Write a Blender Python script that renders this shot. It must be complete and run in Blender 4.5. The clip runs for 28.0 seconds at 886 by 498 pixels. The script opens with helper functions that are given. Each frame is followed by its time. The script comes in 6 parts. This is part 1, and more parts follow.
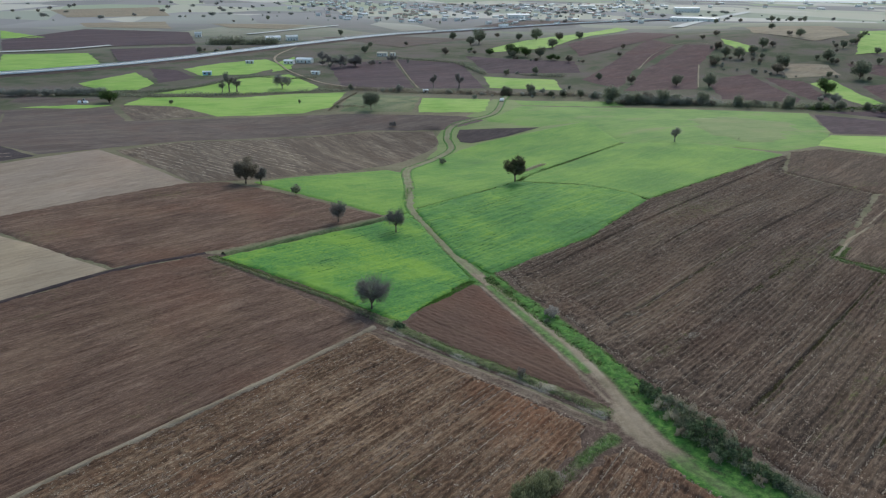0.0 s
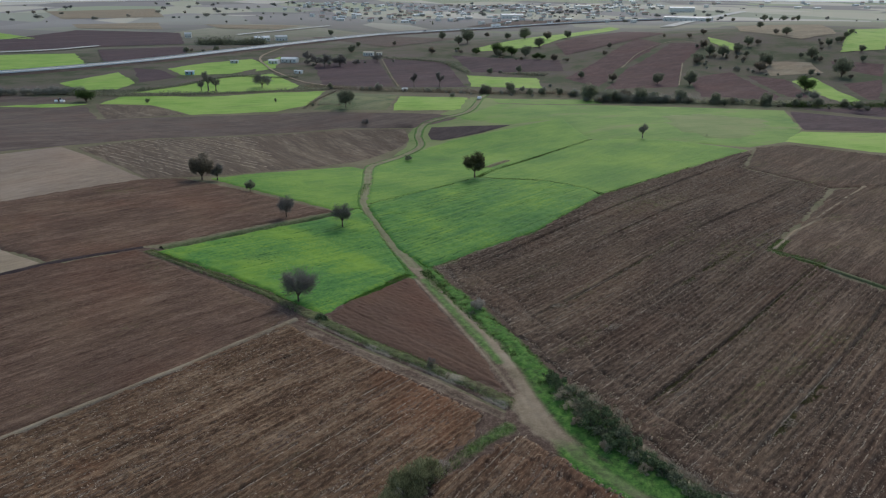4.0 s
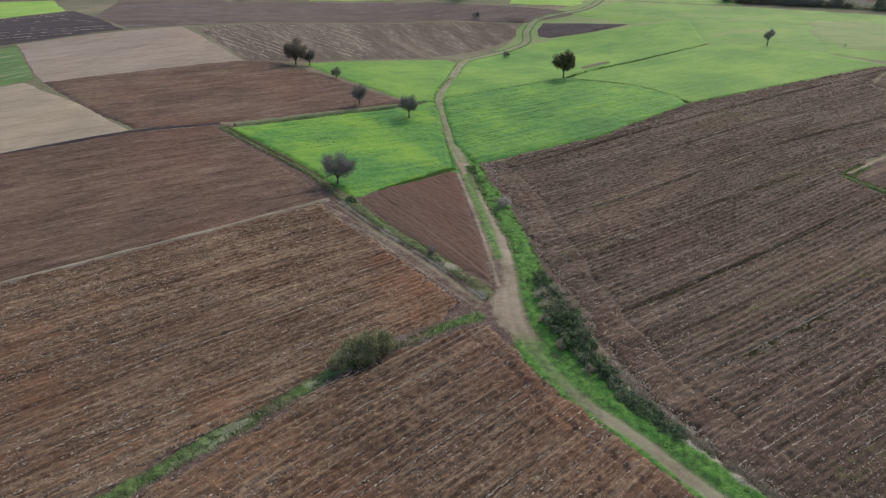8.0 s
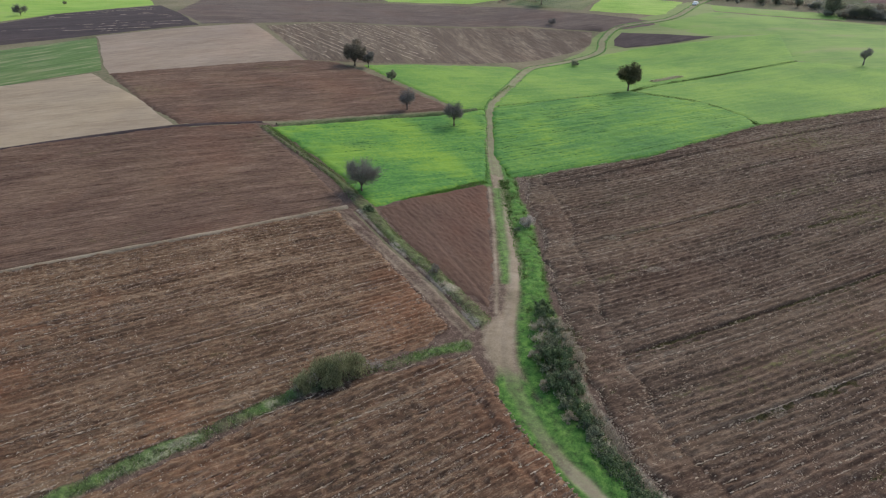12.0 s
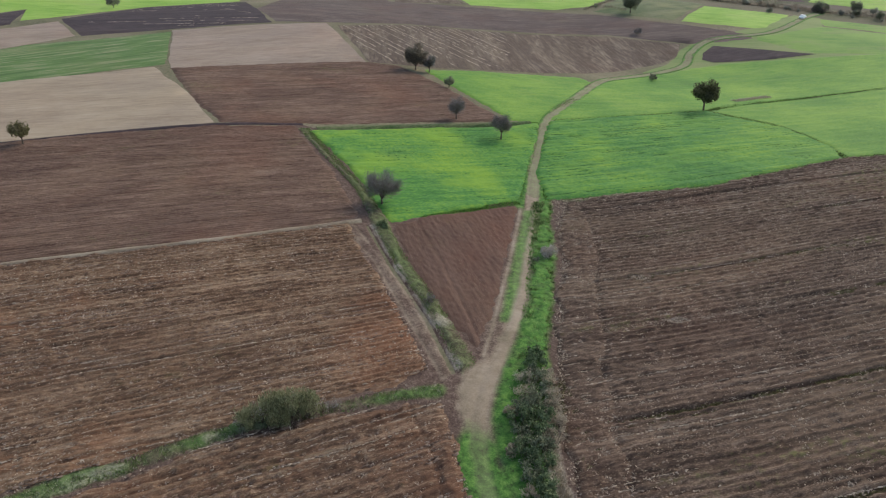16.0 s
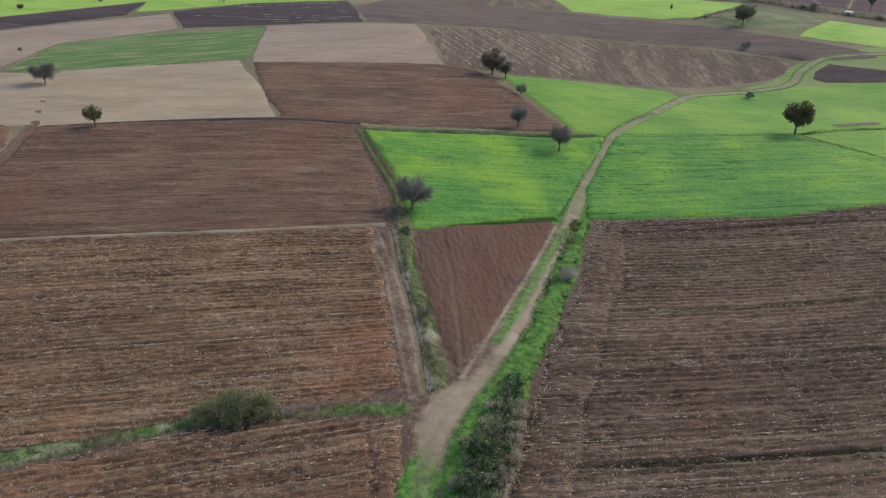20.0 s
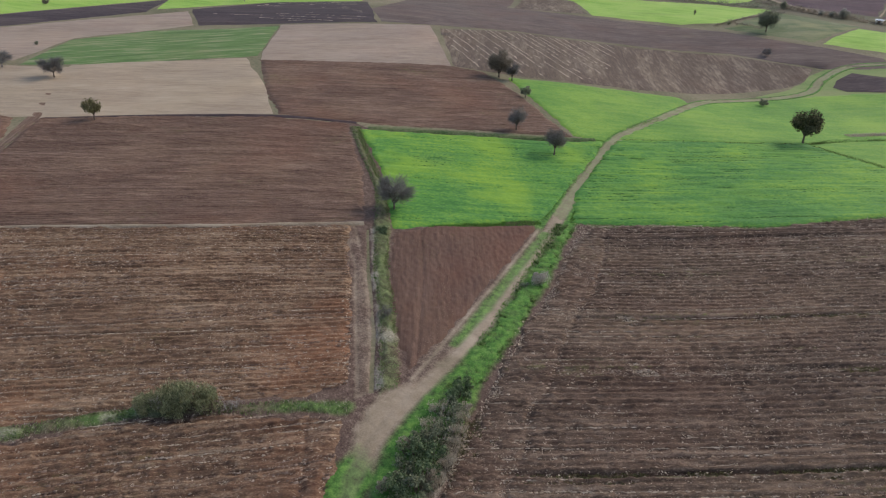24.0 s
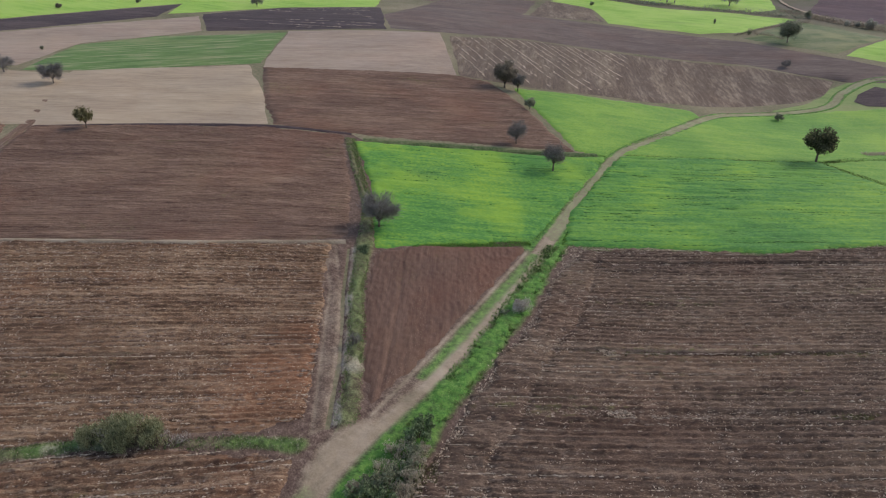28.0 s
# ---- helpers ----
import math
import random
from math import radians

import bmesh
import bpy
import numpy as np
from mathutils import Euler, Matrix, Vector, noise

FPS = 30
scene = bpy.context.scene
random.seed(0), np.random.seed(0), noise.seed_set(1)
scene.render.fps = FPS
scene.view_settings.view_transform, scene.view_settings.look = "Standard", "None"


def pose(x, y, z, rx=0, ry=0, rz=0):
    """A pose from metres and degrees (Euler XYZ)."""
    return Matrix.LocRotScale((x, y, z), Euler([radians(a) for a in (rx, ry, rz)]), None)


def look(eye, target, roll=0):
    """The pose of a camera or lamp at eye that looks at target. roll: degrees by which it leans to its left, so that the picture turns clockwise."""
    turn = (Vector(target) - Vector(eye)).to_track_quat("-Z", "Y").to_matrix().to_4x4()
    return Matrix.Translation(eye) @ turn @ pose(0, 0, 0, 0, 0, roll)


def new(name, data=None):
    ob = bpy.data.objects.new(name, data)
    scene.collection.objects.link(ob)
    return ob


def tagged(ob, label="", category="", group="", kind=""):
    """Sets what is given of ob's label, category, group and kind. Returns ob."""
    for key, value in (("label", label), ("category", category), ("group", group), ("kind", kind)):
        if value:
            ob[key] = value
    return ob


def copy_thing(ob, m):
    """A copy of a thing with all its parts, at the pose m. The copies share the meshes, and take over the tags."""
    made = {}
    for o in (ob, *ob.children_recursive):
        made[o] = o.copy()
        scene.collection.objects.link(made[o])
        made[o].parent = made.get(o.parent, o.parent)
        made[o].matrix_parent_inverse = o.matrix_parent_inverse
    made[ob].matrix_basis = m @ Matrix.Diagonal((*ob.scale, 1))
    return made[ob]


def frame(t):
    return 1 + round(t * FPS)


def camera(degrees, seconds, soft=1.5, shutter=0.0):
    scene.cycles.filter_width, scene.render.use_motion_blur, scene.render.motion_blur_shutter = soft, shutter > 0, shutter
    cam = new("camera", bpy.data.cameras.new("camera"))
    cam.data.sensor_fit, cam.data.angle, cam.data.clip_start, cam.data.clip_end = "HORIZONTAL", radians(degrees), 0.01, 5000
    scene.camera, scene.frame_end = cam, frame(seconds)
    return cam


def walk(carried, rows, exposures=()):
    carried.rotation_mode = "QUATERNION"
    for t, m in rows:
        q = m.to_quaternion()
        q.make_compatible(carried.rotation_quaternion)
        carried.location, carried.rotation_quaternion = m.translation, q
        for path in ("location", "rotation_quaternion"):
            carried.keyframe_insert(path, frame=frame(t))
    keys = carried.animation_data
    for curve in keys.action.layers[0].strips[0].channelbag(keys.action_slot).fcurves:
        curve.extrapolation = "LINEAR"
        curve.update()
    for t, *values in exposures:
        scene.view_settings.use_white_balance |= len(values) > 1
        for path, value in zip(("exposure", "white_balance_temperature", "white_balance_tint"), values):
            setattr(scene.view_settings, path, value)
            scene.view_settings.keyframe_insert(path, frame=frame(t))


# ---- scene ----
cam = camera(65.8, 28.0, soft=1.2)
PATH = [
    (0, (-4.25, -111.60, 50.72), (-5.98, -18.72, 13.72), 0.13),
    (0.5, (-3.16, -111.91, 50.80), (-4.90, -18.22, 15.88), 0.04),
    (1, (-1.85, -112.29, 50.70), (-3.63, -18.04, 17.33), -0.03),
    (1.5, (-0.62, -112.49, 50.70), (-2.34, -18.23, 17.33), -0.01),
    (2, (0.78, -112.77, 50.76), (-0.91, -18.52, 17.39), -0.05),
    (2.5, (2.15, -112.95, 50.81), (0.52, -18.70, 17.42), -0.02),
    (4.5, (9.71, -111.36, 49.02), (7.08, -20.40, 7.54), -0.13),
    (5, (11.77, -111.57, 49.27), (6.36, -24.38, 0.59), -0.11),
    (5.5, (14.46, -111.82, 49.42), (5.48, -25.57, -0.38), -0.24),
    (6, (16.24, -112.28, 49.47), (4.45, -26.36, -0.31), -0.20),
    (6.1, (16.83, -112.34, 49.45), (2.02, -26.91, -0.32), -0.22),
    (6.2, (17.42, -112.40, 49.44), (1.40, -27.19, -0.33), -0.24),
    (6.3, (18.02, -112.47, 49.42), (1.60, -27.32, -0.33), -0.26),
    (6.4, (18.61, -112.53, 49.41), (2.15, -27.38, -0.34), -0.28),
    (6.5, (19.20, -112.59, 49.39), (2.69, -27.42, -0.35), -0.30),
    (7, (21.56, -112.77, 49.41), (4.86, -27.63, -0.31), -0.32),
    (7.5, (23.54, -112.84, 49.50), (5.13, -28.08, -0.27), -0.25),
    (7.6, (23.95, -112.77, 49.46), (4.59, -28.22, -0.28), -0.25),
    (7.7, (24.36, -112.70, 49.43), (4.12, -28.34, -0.30), -0.25),
    (7.8, (24.76, -112.63, 49.39), (4.27, -28.33, -0.31), -0.26),
    (7.9, (25.17, -112.56, 49.36), (4.35, -28.32, -0.33), -0.26),
    (8, (25.58, -112.49, 49.32), (4.49, -28.30, -0.34), -0.26),
    (8.5, (27.46, -112.03, 49.36), (6.12, -27.90, -0.31), -0.26),
    (9, (29.01, -111.38, 49.18), (7.72, -27.20, -0.43), -0.20),
    (9.5, (30.37, -110.60, 49.09), (9.11, -26.41, -0.51), -0.13),
    (10, (31.41, -109.59, 48.87), (10.14, -25.39, -0.71), -0.14),
    (10.5, (32.28, -108.49, 48.72), (11.05, -24.24, -0.79), -0.04),
    (11, (32.98, -107.35, 48.77), (11.80, -23.08, -0.72), 0.12),
    (11.5, (33.51, -105.96, 48.72), (12.41, -21.61, -0.66), 0.19),
    (11.6, (33.60, -105.66, 48.76), (12.28, -21.36, -0.62), 0.15),
    (11.7, (33.69, -105.36, 48.79), (10.01, -21.68, -0.57), 0.10),
    (11.8, (33.79, -105.06, 48.83), (3.32, -23.59, -0.52), 0.05),
    (11.9, (33.88, -104.76, 48.86), (1.45, -24.05, -0.47), 0.00),
    (12, (33.97, -104.46, 48.90), (1.20, -23.88, -0.42), -0.04),
    (12.5, (34.42, -102.68, 48.86), (1.60, -22.05, -0.35), 0.04),
    (13, (34.75, -100.91, 48.68), (2.01, -20.15, -0.36), 0.13),
    (13.5, (35.28, -99.18, 48.86), (2.06, -18.62, -0.21), 0.16),
    (15.5, (38.92, -93.18, 47.93), (-0.27, -15.28, -1.02), 0.23),
    (15.6, (39.25, -93.01, 47.94), (-0.84, -15.62, -1.03), 0.21),
    (15.7, (39.58, -92.84, 47.95), (-2.03, -16.29, -1.03), 0.19),
    (15.8, (39.92, -92.68, 47.96), (-3.70, -17.26, -1.04), 0.18),
    (15.9, (40.25, -92.51, 47.97), (-4.26, -17.60, -1.04), 0.16),
    (16, (40.58, -92.34, 47.98), (-4.04, -17.47, -1.05), 0.14),
    (16.5, (41.97, -91.47, 47.80), (-2.88, -16.72, -1.19), 0.17),
    (17, (43.43, -90.43, 47.65), (-3.50, -16.90, -1.27), 0.12),
    (17.5, (44.74, -89.35, 47.64), (-2.22, -15.83, -1.26), 0.14),
    (18, (45.73, -88.10, 47.84), (-1.88, -15.05, -1.12), 0.20),
    (18.5, (46.65, -86.65, 47.87), (-1.58, -13.96, -1.02), 0.21),
    (19, (47.29, -85.35, 47.93), (-3.13, -14.09, -0.86), 0.24),
    (19.5, (48.08, -83.75, 47.67), (-7.87, -16.68, -1.03), 0.08),
    (20, (48.90, -82.49, 47.55), (-8.58, -16.71, -1.12), 0.13),
    (20.5, (49.84, -81.57, 47.45), (-9.22, -17.22, -1.24), 0.15),
    (22.5, (53.31, -79.00, 47.11), (-7.65, -16.34, -1.45), 0.28),
    (23, (53.69, -78.28, 46.89), (-7.26, -15.50, -1.52), 0.37),
    (23.5, (54.11, -77.68, 46.98), (-6.82, -14.86, -1.39), 0.43),
    (24, (54.18, -76.93, 46.95), (-6.70, -14.01, -1.36), 0.46),
    (24.5, (54.24, -76.09, 46.92), (-6.65, -13.06, -1.25), 0.46),
    (25, (54.14, -75.25, 47.04), (-6.70, -12.12, -1.06), 0.49),
    (25.5, (53.89, -74.48, 47.15), (-6.95, -11.31, -0.90), 0.53),
    (26, (53.75, -73.55, 47.31), (-7.48, -10.75, -0.74), 0.52),
    (26.5, (53.81, -72.62, 47.47), (-7.84, -10.22, -0.55), 0.53),
    (27, (54.00, -71.70, 47.41), (-8.07, -9.66, -0.54), 0.54),
    (27.5, (54.43, -70.87, 47.47), (-8.14, -9.33, -0.46), 0.57),
    (28, (54.99, -69.98, 47.56), (-8.34, -9.26, -0.42), 0.59),
]
walk(cam, [(t, look(eye, target, roll)) for t, eye, target, roll in PATH],
     exposures=[(0.0, -0.23, 6650, 2), (1.0, -0.4, 6550, 2), (2.0, -0.67, 6600, 2), (2.5, -0.67, 6700, 3), (4.5, -0.52, 7050, 8), (5.0, -0.4, 7200, 10), (6.0, 0.03, 7250, 10), (19.0, 0.05, 7240, 11), (24.0, 0.05, 7220, 14), (28.0, 0.05, 7220, 15)])

# ---- light: a pale sky and a soft, low sun ahead of the camera ----
SUN_UP, SUN_TURN = radians(36), radians(18)
sky_world = bpy.data.worlds.new("sky")
scene.world = sky_world
sky_world.use_nodes = True
wn = sky_world.node_tree
sky = wn.nodes.new("ShaderNodeTexSky")
sky.sky_type, sky.sun_disc = "NISHITA", False
sky.sun_elevation, sky.sun_rotation = SUN_UP, SUN_TURN
sky.air_density, sky.dust_density, sky.ozone_density = 1.0, 1.2, 1.5
wn.links.new(sky.outputs[0], wn.nodes["Background"].inputs[0])
wn.nodes["Background"].inputs[1].default_value = 0.215
sun = new("sun", bpy.data.lights.new("sun", "SUN"))
sun.data.energy, sun.data.angle, sun.data.color = 1.8, radians(28), (1.0, 0.95, 0.88)
to_sun = Vector((math.sin(SUN_TURN) * math.cos(SUN_UP), math.cos(SUN_TURN) * math.cos(SUN_UP), math.sin(SUN_UP)))
sun.matrix_world = look(to_sun * 100, (0, 0, 0))


# ---- the lie of the land ----
def height(x, y):
    """Height of the ground, for numbers or arrays."""
    x, y = np.asarray(x, float), np.asarray(y, float)
    u, v = np.tanh(x / 120), np.tanh((y + 20) / 130)
    z = 2.18 - 2.83 * u - 5.53 * v + 1.34 * u * v + 3.38 * u * u - 6.47 * v * v
    for cx, cy, wide, tall in ((-8, 135, 38, -4.85), (80, 125, 55, 4.04), (2, 5, 28, -2.38), (-120, 88, 45, 4.23), (60, 10, 45, 1.19), (72, 2, 17, 1.5), (-20, 195, 50, 4.36),
                               (250, 455, 95, 13.0), (60, 520, 90, 5.0), (420, 640, 140, 12.0), (520, 380, 150, 9.0)):
        z = z + tall * np.exp(-((x - cx) ** 2 + (y - cy) ** 2) / (2 * wide * wide))
    return z


def zat(x, y):
    return float(height(x, y))


def grain(x, y, seed=0):
    """Smooth random relief from 0 to 1 with one bump per metre."""
    xi, yi = np.floor(x).astype(np.int64), np.floor(y).astype(np.int64)
    fx, fy = x - xi, y - yi
    fx, fy = fx * fx * (3 - 2 * fx), fy * fy * (3 - 2 * fy)

    def corner(i, j):
        n = (i * 374761393 + j * 668265263 + seed * 1442695041) & 0x7FFFFFFF
        n = ((n ^ (n >> 13)) * 1274126177) & 0x7FFFFFFF
        return ((n ^ (n >> 16)) & 0xFFFF) / 65535.0

    top = corner(xi, yi) * (1 - fx) + corner(xi + 1, yi) * fx
    low = corner(xi, yi + 1) * (1 - fx) + corner(xi + 1, yi + 1) * fx
    return top * (1 - fy) + low * fy


# ---- materials ----
def start(name, rough=0.95):
    m = bpy.data.materials.new(name)
    m.use_nodes = True
    nt = m.node_tree
    b = nt.nodes["Principled BSDF"]
    b.inputs["Roughness"].default_value = rough
    b.inputs["Specular IOR Level"].default_value = 0.15
    return m, nt, b


def spot(nt, turn=0.0, scale=(1, 1, 1)):
    """Metres in the object's own axes, turned by some degrees and then stretched."""
    c = nt.nodes.new("ShaderNodeTexCoord")
    a = nt.nodes.new("ShaderNodeMapping")
    a.inputs["Rotation"].default_value = (0, 0, radians(-turn))
    s = nt.nodes.new("ShaderNodeMapping")
    s.inputs["Scale"].default_value = scale
    nt.links.new(c.outputs["Object"], a.inputs[0])
    nt.links.new(a.outputs[0], s.inputs[0])
    return s.outputs[0]


def noisy(nt, vec, scale, detail=3.0, rough=0.55):
    n = nt.nodes.new("ShaderNodeTexNoise")
    n.inputs["Scale"].default_value, n.inputs["Detail"].default_value, n.inputs["Roughness"].default_value = scale, detail, rough
    nt.links.new(vec, n.inputs["Vector"])
    return n.outputs["Fac"]


def ramp(nt, fac, *stops):
    r = nt.nodes.new("ShaderNodeValToRGB")
    while len(r.color_ramp.elements) < len(stops):
        r.color_ramp.elements.new(0.5)
    for e, (at, col) in zip(r.color_ramp.elements, stops):
        e.position = at
        e.color = (*col, 1) if len(col) == 3 else col
    nt.links.new(fac, r.inputs[0])
    return r.outputs[0]


def mixed(nt, fac, a, b, how="MIX"):
    n = nt.nodes.new("ShaderNodeMix")
    n.data_type, n.blend_type = "RGBA", how
    for value, port in ((fac, n.inputs[0]), (a, n.inputs[6]), (b, n.inputs[7])):
        if isinstance(value, bpy.types.NodeSocket):
            nt.links.new(value, port)
        else:
            port.default_value = value if isinstance(value, (int, float)) else (*value, 1)
    return n.outputs[2]


def sums(nt, a, b, how="MULTIPLY"):
    n = nt.nodes.new("ShaderNodeMath")
    n.operation = how
    for value, port in ((a, n.inputs[0]), (b, n.inputs[1])):
        if isinstance(value, bpy.types.NodeSocket):
            nt.links.new(value, port)
        else:
            port.default_value = value
    return n.outputs[0]


def bumped(nt, b, fac, strength=0.4, far=0.1):
    n = nt.nodes.new("ShaderNodeBump")
    n.inputs["Strength"].default_value, n.inputs["Distance"].default_value = strength, far
    nt.links.new(fac, n.inputs["Height"])
    nt.links.new(n.outputs[0], b.inputs["Normal"])


def white(v):
    return (v, v, v)


def soil(name, dark, mid, pale, turn, straw=0.5, weeds=0.3, red=0.3, streak=1.3, flecks=0.35):
    """Turned earth: streaks along the rows, clods, straw specks in drifts, patches of weeds and redder ground."""
    m, nt, b = start(name)
    p = spot(nt)
    rows = noisy(nt, spot(nt, turn, (0.20, 2.3 * streak, 1)), 1.0, 5, 0.72)
    wide = noisy(nt, spot(nt, turn, (0.02, 0.35 * streak, 1)), 1.0, 4, 0.65)
    clods = noisy(nt, p, 5.5, 5, 0.8)
    lumps = sums(nt, sums(nt, sums(nt, rows, 0.5), sums(nt, clods, 0.35), "ADD"), sums(nt, wide, 0.35), "ADD")
    col = ramp(nt, lumps, (0.50, dark), (0.61, mid), (0.73, pale))
    bits = noisy(nt, spot(nt, turn, (1.5, 4.8, 1)), 1.0, 3, 0.75)
    col = mixed(nt, sums(nt, ramp(nt, bits, (0.55, white(0)), (0.66, white(1))), flecks), col, pale)
    col = mixed(nt, sums(nt, ramp(nt, bits, (0.34, white(1)), (0.45, white(0))), flecks), col, dark)
    patch = noisy(nt, p, 0.045, 4, 0.6)
    col = mixed(nt, sums(nt, ramp(nt, patch, (0.48, white(0)), (0.66, white(1))), red), col, (mid[0] * 1.5, mid[1] * 1.0, mid[2] * 0.82))
    drift = ramp(nt, noisy(nt, spot(nt, turn, (0.05, 0.25, 1)), 1.0, 3, 0.6), (0.46, white(0)), (0.68, white(1)))
    specks = nt.nodes.new("ShaderNodeTexVoronoi")
    specks.inputs["Scale"].default_value = 3.2
    nt.links.new(spot(nt, turn, (0.7, 1.5, 1)), specks.inputs["Vector"])
    dots = ramp(nt, specks.outputs["Distance"], (0.16, white(1)), (0.30, white(0)))
    col = mixed(nt, sums(nt, sums(nt, dots, drift), straw), col, (0.40, 0.32, 0.23))
    damp = noisy(nt, spot(nt, turn, (0.012, 0.06, 1)), 1.0, 3, 0.55)
    col = mixed(nt, sums(nt, ramp(nt, damp, (0.38, white(1)), (0.54, white(0))), 0.26), col, (mid[0] * 0.66, mid[1] * 0.66, mid[2] * 0.74))
    col = mixed(nt, sums(nt, ramp(nt, damp, (0.54, white(0)), (0.68, white(1))), 0.28), col, (pale[0] * 0.85, pale[1] * 0.82, pale[2] * 0.74))
    weedy = ramp(nt, noisy(nt, spot(nt, turn, (0.02, 0.09, 1)), 1.0, 4, 0.6), (0.58, white(0)), (0.72, white(1)))
    tufts = ramp(nt, noisy(nt, p, 1.1, 5, 0.7), (0.50, white(0)), (0.62, white(1)))
    col = mixed(nt, sums(nt, sums(nt, weedy, tufts), weeds), col, (0.15, 0.16, 0.055))
    nt.links.new(col, b.inputs["Base Color"])
    bumped(nt, b, clods, 0.7, 0.08)
    return m


def crop(name, dark, mid, lime, turn, dry=0.15, streak=0.9, rowy=0.5, blotch=0.6, yellow=0.0):
    """Young crop or meadow: patchy greens with faint rows and thin dry places."""
    m, nt, b = start(name, 0.8)
    p = spot(nt)
    rows = noisy(nt, spot(nt, turn, (0.06, streak, 1)), 1.0, 4, 0.65)
    patch = noisy(nt, p, 0.05, 4, 0.6)
    fine = noisy(nt, spot(nt, turn, (0.8, 1.4, 1)), 2.0, 6, 0.75)
    mixv = sums(nt, sums(nt, sums(nt, rows, rowy), sums(nt, fine, 0.8 - rowy * 0.6), "ADD"), sums(nt, patch, blotch), "ADD")
    col = ramp(nt, mixv, (0.54, dark), (0.70, mid), (0.86, lime))
    if yellow:
        col = mixed(nt, sums(nt, ramp(nt, noisy(nt, p, 0.085, 3, 0.5), (0.50, white(0)), (0.64, white(1))), yellow), col, lime)
    thin = ramp(nt, noisy(nt, spot(nt, turn, (0.03, 0.07, 1)), 1.0, 4, 0.65), (0.52, white(0)), (0.70, white(1)))
    col = mixed(nt, sums(nt, thin, dry), col, (0.23, 0.225, 0.105))
    nt.links.new(col, b.inputs["Base Color"])
    bumped(nt, b, fine, 0.6, 0.1)
    return m


def plain(name, col, rough=0.6, metal=0.0, spread=0.15, scale=3.0):
    """A painted, rendered or metal face with faint dirt."""
    m, nt, b = start(name, rough)
    b.inputs["Metallic"].default_value = metal
    n = noisy(nt, spot(nt), scale, 5, 0.65)
    nt.links.new(ramp(nt, n, (0.3, tuple(c * (1 - spread) for c in col)), (0.7, tuple(min(1, c * (1 + spread)) for c in col))), b.inputs["Base Color"])
    return m


def leafy(name, dark, lit, through_=0.45):
    """Leaves or twigs: every piece its own shade, every plant its own tint, with light that passes through."""
    m, nt, b = start(name, 0.7)
    g = nt.nodes.new("ShaderNodeNewGeometry")
    o = nt.nodes.new("ShaderNodeObjectInfo")
    both = sums(nt, sums(nt, g.outputs["Random Per Island"], 0.8), sums(nt, o.outputs["Random"], 0.2), "ADD")
    col = ramp(nt, both, (0.1, dark), (0.9, lit))
    nt.links.new(col, b.inputs["Base Color"])
    glow = nt.nodes.new("ShaderNodeBsdfTranslucent")
    nt.links.new(col, glow.inputs[0])
    mixer = nt.nodes.new("ShaderNodeMixShader")
    mixer.inputs[0].default_value = through_
    nt.links.new(b.outputs[0], mixer.inputs[1])
    nt.links.new(glow.outputs[0], mixer.inputs[2])
    nt.links.new(mixer.outputs[0], nt.nodes["Material Output"].inputs[0])
    return m


ROWS_W, ROWS_E = 52, 46
SOIL_W = soil("soil_west", (0.072, 0.043, 0.031), (0.140, 0.087, 0.062), (0.245, 0.168, 0.122), ROWS_W, 0.4, 0.5, 0.25, flecks=0.32)
SOIL_NEAR = soil("soil_near", (0.058, 0.033, 0.021), (0.174, 0.104, 0.063), (0.375, 0.268, 0.178), ROWS_W, 0.75, 0.4, 0.5, flecks=0.65)
SOIL_SOUTH = soil("soil_south", (0.050, 0.029, 0.019), (0.150, 0.090, 0.057), (0.36, 0.262, 0.176), ROWS_W + 4, 0.75, 0.4, 0.3, flecks=0.65)
SOIL_EAST = soil("soil_east", (0.0365, 0.024, 0.0172), (0.099, 0.0655, 0.047), (0.262, 0.190, 0.137), ROWS_E, 0.7, 1.0, 0.18, flecks=0.65)
SOIL_TRI = soil("soil_triangle", (0.092, 0.053, 0.039), (0.124, 0.074, 0.054), (0.168, 0.106, 0.078), 135, 0.35, 0.12, 0.3, 1.2, 0.22)
SOIL_FAR = soil("soil_far", (0.080, 0.058, 0.050), (0.125, 0.094, 0.082), (0.19, 0.152, 0.13), 40, 0.25, 0.3, 0.2, 0.5)
SOIL_PURPLE = soil("soil_purple", (0.052, 0.034, 0.040), (0.088, 0.057, 0.066), (0.135, 0.096, 0.104), 30, 0.12, 0.25, 0.15, 0.4)
SOIL_RED = soil("soil_red", (0.066, 0.037, 0.039), (0.110, 0.062, 0.064), (0.155, 0.100, 0.098), 35, 0.12, 0.2, 0.2, 0.4)
SOIL_DARK = soil("soil_dark", (0.036, 0.027, 0.030), (0.063, 0.048, 0.050), (0.11, 0.085, 0.083), 50, 0.1, 0.1, 0.1, 0.6)
STUBBLE = soil("stubble_rows", (0.080, 0.058, 0.044), (0.125, 0.093, 0.070), (0.30, 0.24, 0.18), -50, 0.7, 0.2, 0.1, 0.5)
TAN = soil("harrowed_tan", (0.255, 0.200, 0.140), (0.335, 0.268, 0.190), (0.40, 0.332, 0.246), 55, 0.2, 0.06, 0.05, 0.6)
PINK = soil("harrowed_pink", (0.225, 0.174, 0.132), (0.300, 0.235, 0.182), (0.365, 0.295, 0.238), 60, 0.2, 0.06, 0.1, 0.5)
